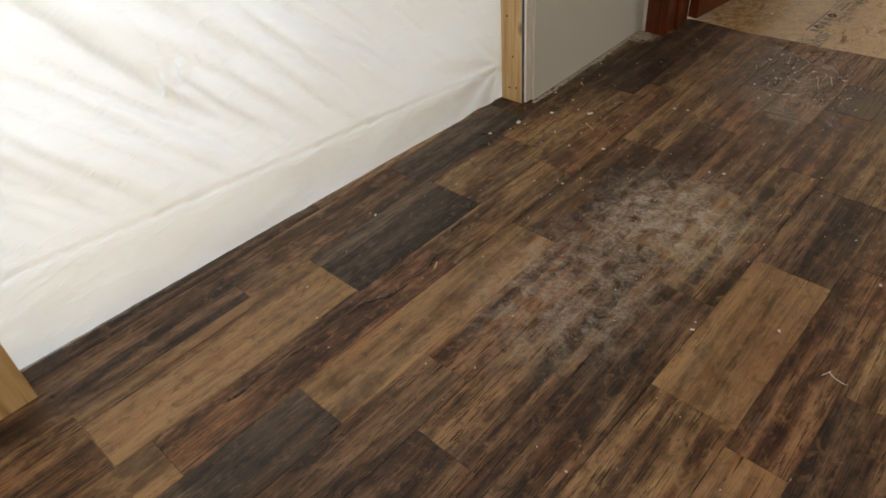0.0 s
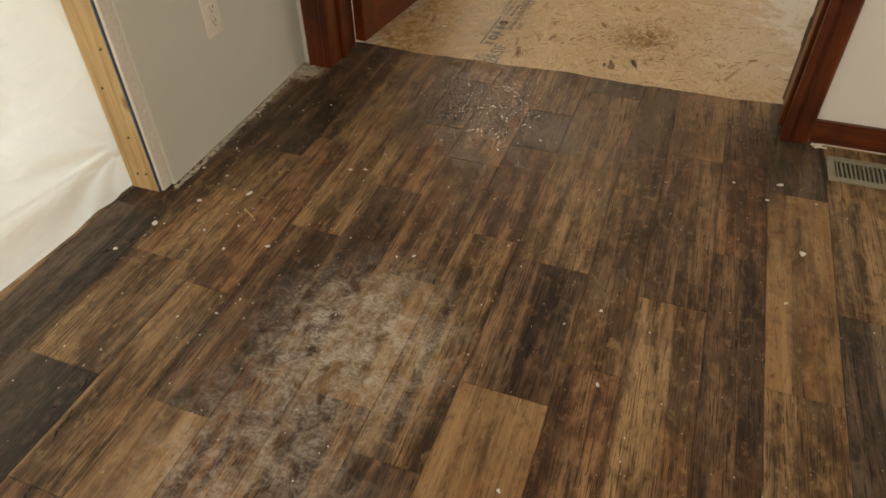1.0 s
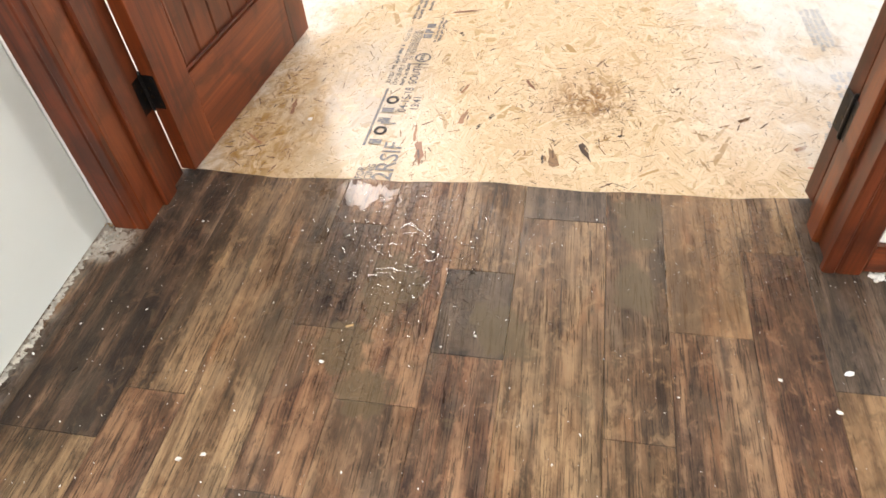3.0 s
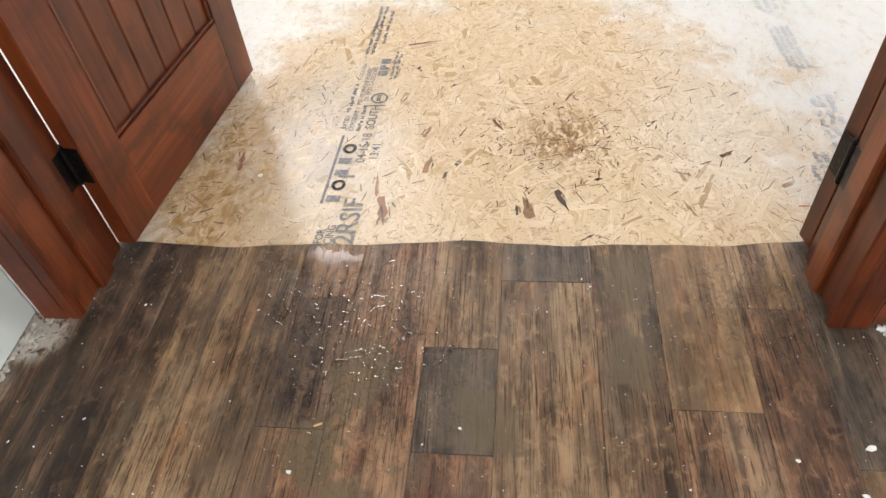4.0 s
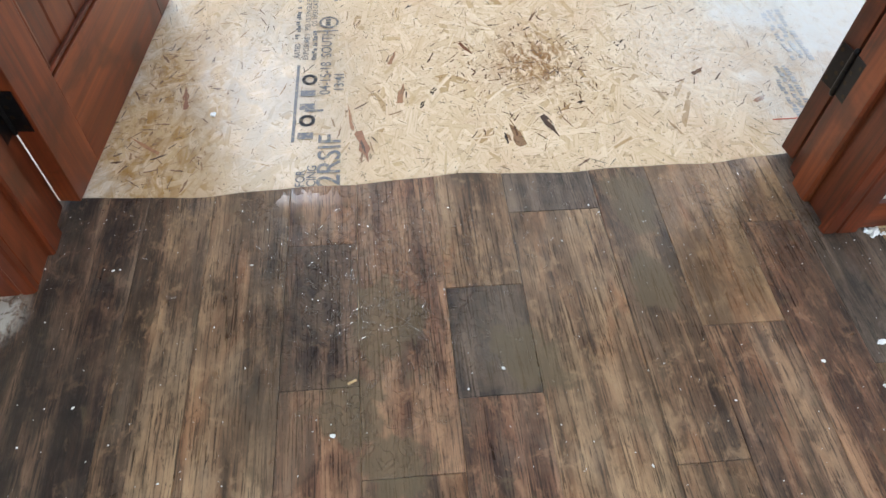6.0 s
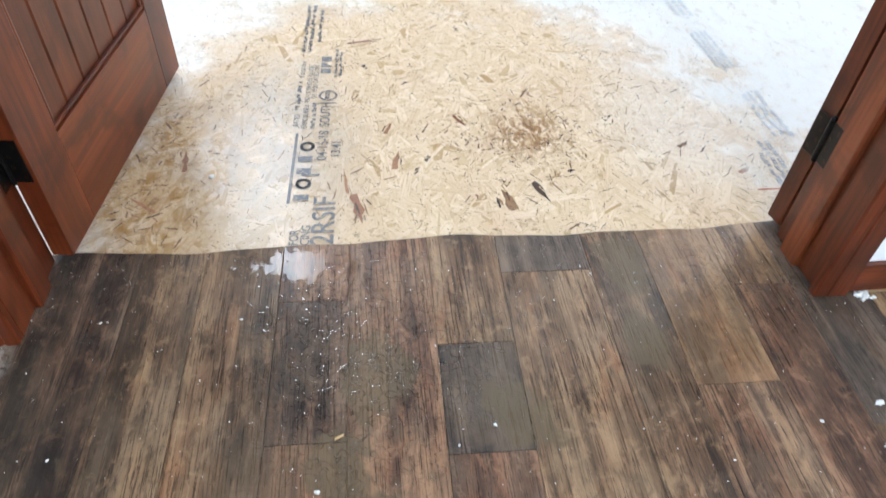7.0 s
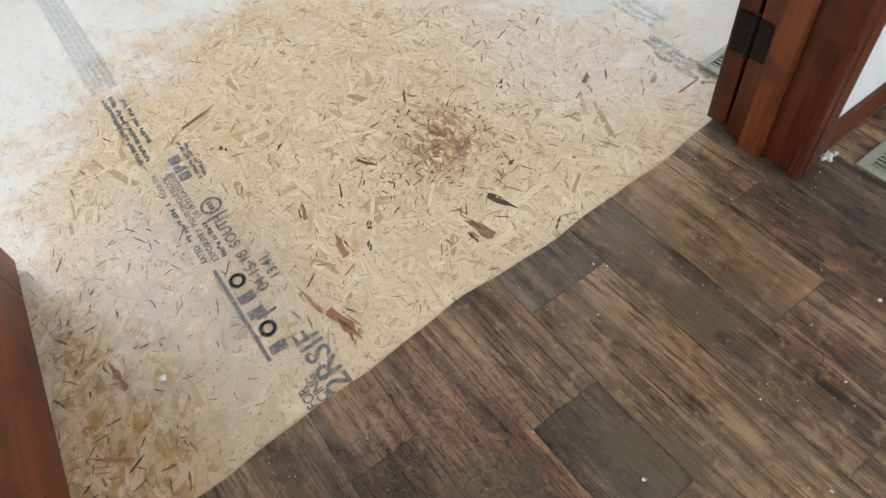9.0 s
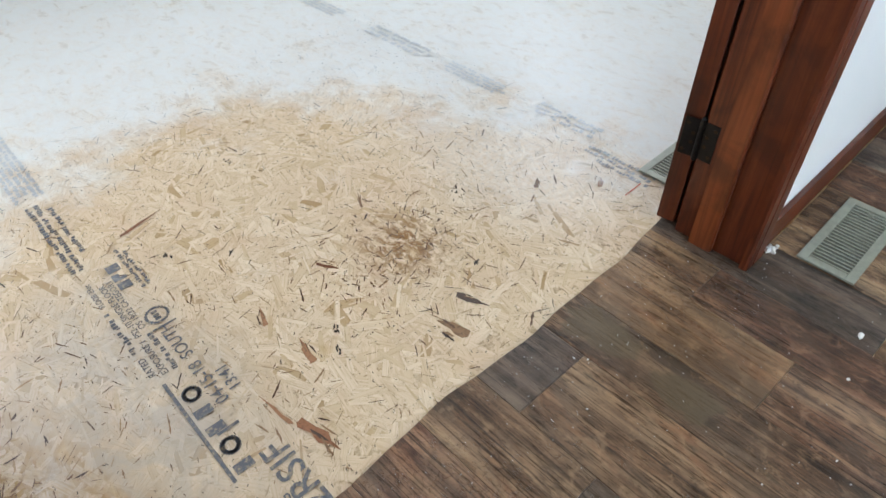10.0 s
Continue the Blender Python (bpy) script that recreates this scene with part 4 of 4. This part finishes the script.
bars(0.535, 0.68, 88, [(0.0, 0.0, 0.024, 0.028), (0.032, 0.0, 0.009, 0.028), (0.041, 0.012, 0.014, 0.016), (0.064, 0.0, 0.026, 0.028)] + word_row(rng, -0.02, 0.13, -0.018, 0.009) + word_row(rng, -0.02, 0.11, -0.031, 0.009), INK, "grading letters stamped on the strand board")
for k, (length, rows, height) in enumerate(((0.30, 3, 0.016), (0.22, 4, 0.012), (0.30, 3, 0.017), (0.26, 4, 0.012), (0.24, 3, 0.016))):
    bars(1.650 + 0.009 * k, 1.98 - 0.36 * k, -89, print_block(rng, length, 0.025, rows, height), INK, "rows of grey print under white primer")
bars(1.615, 0.30, -90, word_row(rng, 0, 0.2, 0.0, 0.014) + word_row(rng, 0, 0.2, 0.02, 0.014) + word_row(rng, 0.05, 0.2, -0.02, 0.014), INK, "rows of small grey print stamped on the strand board")
bars(0.02, 1.60, 88, print_block(rng, 0.8, 0.03, 4, 0.012), INK_FAINT, "faint rows of print under white primer")


# ---------------------------------------------------------------- crumbs, muck and water
def crumb(x, y, size, turn, base=0.0):
    rng = random.Random(int(1000 * x) * 31 + int(1000 * y))
    bm = bmesh.new()
    lump(bm, 0, 0, size * 0.18, size * 0.5, size * 0.34, size * 0.2, rng)
    ob = tagged(part("plaster_crumb", bm, GYPSUM), "white plaster crumb lying on the floor", "crumb", "plaster crumbs")
    ob.matrix_world = pose(x, y, base, 0, 0, turn)


for x, y, size in ((1.49, -0.467, 0.019), (1.456, -0.55, 0.012), (1.535, -0.75, 0.022), (1.493, -0.939, 0.012), (1.098, -1.094, 0.011), (1.125, -1.302, 0.012), (-0.006, -1.031, 0.017),
                   (-0.059, -1.153, 0.021), (-0.095, -1.266, 0.015), (0.268, -1.139, 0.013), (0.11, -0.955, 0.015), (-0.081, -0.893, 0.012), (0.631, -1.057, 0.013), (0.166, -1.18, 0.010),
                   (0.326, -0.77, 0.013), (0.368, -0.756, 0.011), (0.108, -0.965, 0.016), (1.369, -0.493, 0.010), (0.996, -1.589, 0.012), (0.843, -1.703, 0.012), (0.814, -0.452, 0.009),
                   (0.525, -0.544, 0.012), (0.268, 0.234, 0.020)):
    crumb(x, y, size, 37 * (x + y) * 10 % 360, 0.0 if y < 0 else -0.003)


def splinter(x, y, length, turn, label, material):
    bm = box(-length / 2, length / 2, -0.0022, 0.0022, 0.0, 0.0026, 0.0008)
    for v in bm.verts:
        v.co.y += 0.0018 * math.sin(v.co.x * 90)
    ob = tagged(part("splinter", bm, material), label, "splinter", "splinters on the floor")
    ob.matrix_world = pose(x, y, 0.0, 0, 0, turn)


splinter(0.152, -1.036, 0.05, -34, "pale wood splinter lying on the vinyl floor", PINE)
splinter(0.216, -1.888, 0.026, -70, "pale wood splinter lying on the vinyl floor", PINE)
splinter(0.558, -0.453, 0.016, 15, "tiny wood splinter on the wet vinyl", PINE)


def fibre():
    """A curl of white thread left on the vinyl."""
    cu = bpy.data.curves.new("thread", "CURVE")
    cu.dimensions, cu.bevel_depth, cu.bevel_resolution = "3D", 0.0009, 2
    sp = cu.splines.new("POLY")
    sp.points.add(16)
    for i, pt in enumerate(sp.points):
        t = i / 16
        pt.co = (0.045 * t - 0.02 + 0.006 * math.sin(9 * t), 0.014 * math.sin(5.5 * t) - 0.004, 0.0012 + 0.003 * math.sin(math.pi * t), 1)
    tmp = new("thread", cu)
    me = bpy.data.meshes.new_from_object(tmp.evaluated_get(bpy.context.evaluated_depsgraph_get()))
    bpy.data.objects.remove(tmp)
    me.materials.clear()
    me.materials.append(GYPSUM)
    ob = tagged(new("thread", me), "curl of white thread lying on the vinyl floor", "thread")
    ob.matrix_world = pose(1.13, -1.65, 0.0, 0, 0, 20)


fibre()
chalk = tagged(part("chalk_mark", box(1.535, 1.600, 0.1125, 0.1150, -0.0030, -0.0024), plain("red_chalk", (0.62, 0.10, 0.05), 0.8), None), "thin red chalk mark on the strand board", "chalk mark")


def scatter():
    rng = random.Random(11)
    bm = bmesh.new()
    for i in range(330):
        x, y = rng.uniform(-0.1, 1.95), rng.uniform(-2.3, -0.05)
        if y < -1.0 and x > 1.5:
            continue
        if i % 3 == 0:
            x, y = rng.gauss(0.15, 0.2), rng.gauss(-1.0, 0.25)
            if x < -0.1:
                x = -0.1 + rng.random() * 0.3
        r = rng.uniform(0.0007, 0.0019) * (1.6 if rng.random() < 0.12 else 1)
        vs = bmesh.ops.create_cone(bm, cap_ends=True, segments=5, radius1=r, radius2=r * 0.6, depth=r, matrix=pose(x, y, r * 0.5, rng.uniform(-20, 20), 0, rng.uniform(0, 360)) @ Matrix.Diagonal((rng.uniform(0.7, 2.2), 1, 1, 1)))
    # tiny white flecks modelled in place of glints on the damp vinyl
    for i in range(900):
        x, y = rng.uniform(-0.08, 1.9), -0.03 - 1.5 * rng.random() ** 1.3
        if x > 1.5 and y > -0.24:
            continue
        r = rng.uniform(0.0003, 0.0009)
        bmesh.ops.create_cone(bm, cap_ends=True, segments=4, radius1=r, radius2=r * 0.5, depth=r, matrix=pose(x, y, r * 0.5, 0, 0, rng.uniform(0, 360)) @ Matrix.Diagonal((rng.uniform(0.8, 2.6), 1, 1, 1)))
    tagged(part("plaster_and_glints", bm, GYPSUM), "white plaster specks and white flecks for glints on the vinyl floor", "debris", kind="stuff")
    # ragged mud along the foot of the cream wall
    bm = bmesh.new()
    for i in range(420):
        y = rng.uniform(-1.0, -0.21)
        reach = 0.012 + 0.02 * max(0, noise.noise((y * 6, 0, 0))) + (0.03 if y > -0.30 else 0)
        lump(bm, -0.110 + rng.random() * reach, y, 0.001, rng.uniform(0.002, 0.006), rng.uniform(0.003, 0.009), rng.uniform(0.0006, 0.0022), rng, rng.uniform(0, 360))
    tagged(part("mud_line", bm, MUD), "crumbled joint mud along the foot of the wall", "debris", kind="stuff")
    # torn white filler at the foot of the right casing
    bm = bmesh.new()
    for i in range(26):
        lump(bm, 1.60 + rng.gauss(0, 0.013), -0.228 + rng.gauss(0, 0.005), 0.003, rng.uniform(0.003, 0.009), rng.uniform(0.002, 0.006), rng.uniform(0.002, 0.007), rng, rng.uniform(0, 360))
    tagged(part("filler", bm, GYPSUM), "torn white filler at the foot of the casing", "filler")
    bm = bmesh.new()

    def streak(xa, ya, xb, yb, width, bend):
        """A low ridge of wet muck, thick in the middle, wandering off the straight line."""
        n = max(5, int(math.hypot(xb - xa, yb - ya) / 0.007))
        d = Vector((xb - xa, yb - ya)).normalized()
        rows = []
        for i in range(n + 1):
            t = i / n
            off = bend * math.sin(2 * math.pi * t) + 0.004 * noise.noise((xa * 9, t * 5, ya * 7))
            w = width * math.sin(math.pi * min(1, max(0, t * 0.96 + 0.02))) ** 0.7 * (0.75 + 0.7 * noise.noise((t * 7, xa * 5, 2.0)))
            cx, cy = xa + (xb - xa) * t - d.y * off, ya + (yb - ya) * t + d.x * off
            rows.append([bm.verts.new((cx - d.y * w * k, cy + d.x * w * k, 0.0003 + 0.0022 * (1 - k * k) * min(1, w / 0.006))) for k in (1, 0.6, 0, -0.6, -1)])
        for a, b in zip(rows, rows[1:]):
            for i in range(4):
                bm.faces.new((a[i], a[i + 1], b[i + 1], b[i]))
    for xa, ya, xb, yb, width, bend in ((0.166, -2.155, 0.206, -1.985, 0.0085, 0.008), (0.207, -1.975, 0.203, -1.925, 0.0035, 0.003), (0.205, -1.91, 0.19, -1.85, 0.0045, -0.003), (0.150, -2.52, 0.158, -2.37, 0.0065, -0.005),
                                        (0.160, -2.34, 0.163, -2.29, 0.005, 0.003), (0.158, -1.76, 0.14, -1.69, 0.004, 0.004), (0.125, -1.66, 0.115, -1.60, 0.0035, -0.003), (-0.118, -1.30, -0.095, -1.25, 0.006, 0.006), (-0.085, -1.24, -0.07, -1.215, 0.006, -0.003)):
        streak(xa, ya, xb, yb, width, bend)
    bm.normal_update()
    for f in bm.faces:
        if f.normal.z < 0:
            f.normal_flip()
    tagged(part("wet_muck", bm, MUCK, smooth=True), "wet red-brown muck smeared on the vinyl", "debris", kind="stuff")


scatter()


def droplets():
    """Beads and squiggles of water standing on the vinyl by the doorway."""
    rng = random.Random(21)
    bm = bmesh.new()

    def bead(x, y, r, stretch, ang):
        h = min(r * 0.12, 0.0005)
        m = pose(x, y, 0.0002, 0, 0, ang) @ Matrix.Diagonal((stretch, 1, 1, 1))
        segs, rings = 10, 3
        prev = None
        for k in range(rings + 1):
            f = k / rings
            rr, z = r * math.cos(f * math.pi / 2), h * math.sin(f * math.pi / 2)
            if k == rings:
                ring = [bm.verts.new(m @ Vector((0, 0, z)))]
            else:
                ring = [bm.verts.new(m @ Vector((rr * math.cos(2 * math.pi * i / segs), rr * math.sin(2 * math.pi * i / segs), z))) for i in range(segs)]
            if prev:
                for i in range(segs):
                    if len(ring) == 1:
                        bm.faces.new((prev[i], prev[(i + 1) % segs], ring[0]))
                    else:
                        bm.faces.new((prev[i], prev[(i + 1) % segs], ring[(i + 1) % segs], ring[i]))
            prev = ring

    for _ in range(300):
        x, y = rng.gauss(0.64, 0.16), rng.gauss(-0.26, 0.13)
        if y > -0.02:
            continue
        bead(x, y, rng.uniform(0.0018, 0.006), rng.uniform(1, 2.2), rng.uniform(0, 360))
    for _ in range(150):
        x, y = rng.gauss(1.36, 0.08), rng.gauss(-0.16, 0.08)
        if y > -0.02 or x > 1.5:
            continue
        bead(x, y, rng.uniform(0.0015, 0.0045), rng.uniform(1, 2), rng.uniform(0, 360))
    bmesh.ops.recalc_face_normals(bm, faces=bm.faces)
    for f in bm.faces:
        if f.normal.z < 0:
            f.normal_flip()
    tagged(part("water_drops", bm, WATER, smooth=True), "water drops standing on the vinyl floor", "water", kind="stuff")

    def squiggle(x, y, least, most):
        bm = bmesh.new()
        heading, pts = rng.uniform(0, 6.28), []
        for _ in range(rng.randint(6, 13)):
            pts.append((x, y))
            heading += rng.gauss(0, 0.75)
            x, y = x + 0.006 * math.cos(heading), y + 0.006 * math.sin(heading)
        w = rng.uniform(least, most)
        rows = []
        for i, (px, py) in enumerate(pts):
            q = pts[min(i + 1, len(pts) - 1)]
            p = pts[max(i - 1, 0)]
            d = Vector((q[0] - p[0], q[1] - p[1])).normalized()
            taper = w * math.sin(math.pi * (i + 0.6) / (len(pts) + 0.2)) ** 0.5
            rows.append([bm.verts.new((px - d.y * taper * s, py + d.x * taper * s, 0.0003 + 0.0004 * (1 - s * s))) for s in (-1, -0.6, 0, 0.6, 1)])
        for a, b in zip(rows, rows[1:]):
            for i in range(4):
                bm.faces.new((a[i], a[i + 1], b[i + 1], b[i]))
        bm.normal_update()
        for f in bm.faces:
            if f.normal.z < 0:
                f.normal_flip()
        return bm
    whole = bmesh.new()
    for i in range(30):
        if i % 8:
            one = squiggle(rng.gauss(0.59, 0.07), min(-0.06, rng.gauss(-0.29, 0.06)), 0.002, 0.0045)
        else:
            one = squiggle(rng.gauss(0.61, 0.04), min(-0.08, rng.gauss(-0.25, 0.06)), 0.004, 0.0065)
        tmp = bpy.data.meshes.new("tmp")
        one.to_mesh(tmp)
        one.free()
        whole.from_mesh(tmp)
        bpy.data.meshes.remove(tmp)
    tagged(part("water_trails", whole, WATER, smooth=True), "squiggles of water standing on the vinyl floor", "water", kind="stuff")


droplets()


# ---------------------------------------------------------------- vinyl planks
def plank_mesh(w, l, front=None):
    """One plank, its long side on y, with eased edges; front gives the cut line of its far end, if any."""
    bm = bmesh.new()
    e, t = 0.0009, 0.0026
    if front is None:
        outer = [(0, 0), (w, 0), (w, l), (0, l)]
        inner = [(e, e), (w - e, e), (w - e, l - e), (e, l - e)]
    else:
        n = 6
        far = [(w * (1 - i / n), front[n - i]) for i in range(n + 1)]
        outer = [(0, 0), (w, 0)] + far
        inner = [(e, e), (w - e, e)] + [(min(w - e, max(e, x)), y - e) for x, y in far]
    low = [bm.verts.new((x, y, -0.006)) for x, y in outer]
    mid = [bm.verts.new((x, y, -0.0005)) for x, y in outer]
    top = [bm.verts.new((x, y, 0.0)) for x, y in inner]
    n = len(outer)
    for a, b in ((low, mid), (mid, top)):
        for i in range(n):
            bm.faces.new((a[i], a[(i + 1) % n], b[(i + 1) % n], b[i]))
    bm.faces.new(top)
    return bm


COLUMNS = []


def column(x0, x1, *pieces):
    """A row of planks running away from the doorway: (end y, tone) each, from the doorway outwards."""
    COLUMNS.append((x0, x1, pieces))


# joints by the doorway; farther rows follow the same pattern
column(-0.355, -0.200, (-1.9, "brown"), (-3.0, "dark"), (-4.5, "brown"))
column(-0.200, -0.040, (-1.10, "brown"), (-1.62, "grey"), (-2.27, "brown"), (-3.0, "dark"), (-4.5, "brown"))
column(-0.040, 0.168, (-0.745, "dark"), (-1.25, "honey"), (-1.60, "honey"), (-2.08, "grey"), (-2.75, "tan"), (-3.3, "brown"), (-4.5, "dark"))
column(0.168, 0.297, (-0.64, "mixed"), (-1.31, "red"), (-1.85, "honey"), (-2.67, "red"), (-3.4, "tan"), (-4.5, "brown"))
column(0.297, 0.447, (-1.04, "honey"), (-1.62, "dark"), (-2.385, "tan"), (-3.1, "grey"), (-4.5, "mixed"))
column(0.447, 0.580, (-0.158, "red"), (-0.46, "dark"), (-0.81, "red"), (-1.42, "dark"), (-2.135, "red"), (-3.0, "dark"), (-4.5, "brown"))
column(0.580, 0.741, (-0.62, "red"), (-1.13, "brown"), (-1.50, "tan"), (-2.3, "brown"), (-3.2, "dark"), (-4.5, "tan"))
column(0.741, 0.884, (-0.281, "honey"), (-0.50, "grey"), (-0.925, "red"), (-1.60, "honey"), (-2.4, "dark"), (-4.5, "brown"))
column(0.884, 1.070, (-0.112, "grey"), (-0.98, "honey"), (-1.38, "dark"), (-1.9, "tan"), (-2.5, "mixed"), (-3.1, "brown"), (-4.5, "dark"))
column(1.070, 1.192, (-0.645, "mixed"), (-1.265, "honey"), (-1.95, "red"), (-2.7, "tan"), (-4.5, "brown"))
column(1.192, 1.346, (-0.405, "tan"), (-1.02, "brown"), (-1.69, "honey"), (-2.5, "dark"), (-4.5, "red"))
column(1.346, 1.470, (-0.178, "honey"), (-0.81, "red"), (-1.55, "dark"), (-2.4, "mixed"), (-4.5, "dark"))
column(1.470, 1.621, (-0.506, "grey"), (-1.20, "tan"), (-1.60, "honey"), (-2.3, "brown"), (-4.5, "grey"))
column(1.621, 1.772, (-0.94, "honey"), (-1.70, "grey"), (-2.6, "tan"), (-4.5, "brown"))
rngp = random.Random(8)
for i in range(9):
    y, out = 0.0, []
    while y > HALL_Y0:
        y -= rngp.choice((0.55, 0.8, 1.1))
        out.append((y, rngp.choice(("tan", "brown", "mixed", "red", "dark", "grey"))))
    column(1.772 + 0.1515 * i, 1.772 + 0.1515 * (i + 1), *out)


SKEW = 1.15
LAY = pose(0, 0, 0, 0, 0, -SKEW)


def lay_planks():
    """The planks run a degree off square to the doorway."""
    cache, tan = {}, math.tan(radians(SKEW))
    for x0, x1, pieces in COLUMNS:
        start = None
        for end, tone in pieces:
            end = max(end + tan * (x0 + x1) / 2, HALL_Y0)
            gap = 0.0011
            w = x1 - x0 - gap
            if start is None and x0 < 1.50 and x1 > 0.0:
                front = [edge_y(x0 + w * i / 6) + tan * (x0 + w * i / 6) - end for i in range(7)]
                ob = part("plank", plank_mesh(w, 0, front), PLANK[tone], slab)
            else:
                top = start if start is not None else FACE - 0.012 + tan * x0
                key = (round(w, 3), round(top - end - gap, 3), tone)
                if key not in cache:
                    ob = part("plank", plank_mesh(key[0], key[1]), PLANK[tone], slab)
                    cache[key] = ob.data
                else:
                    ob = new("plank", cache[key])
                    ob.parent = slab
            ob.matrix_local = LAY @ pose(x0, end, rng.uniform(-0.0002, 0.0))
            start = end
            if end <= HALL_Y0:
                break


lay_planks()
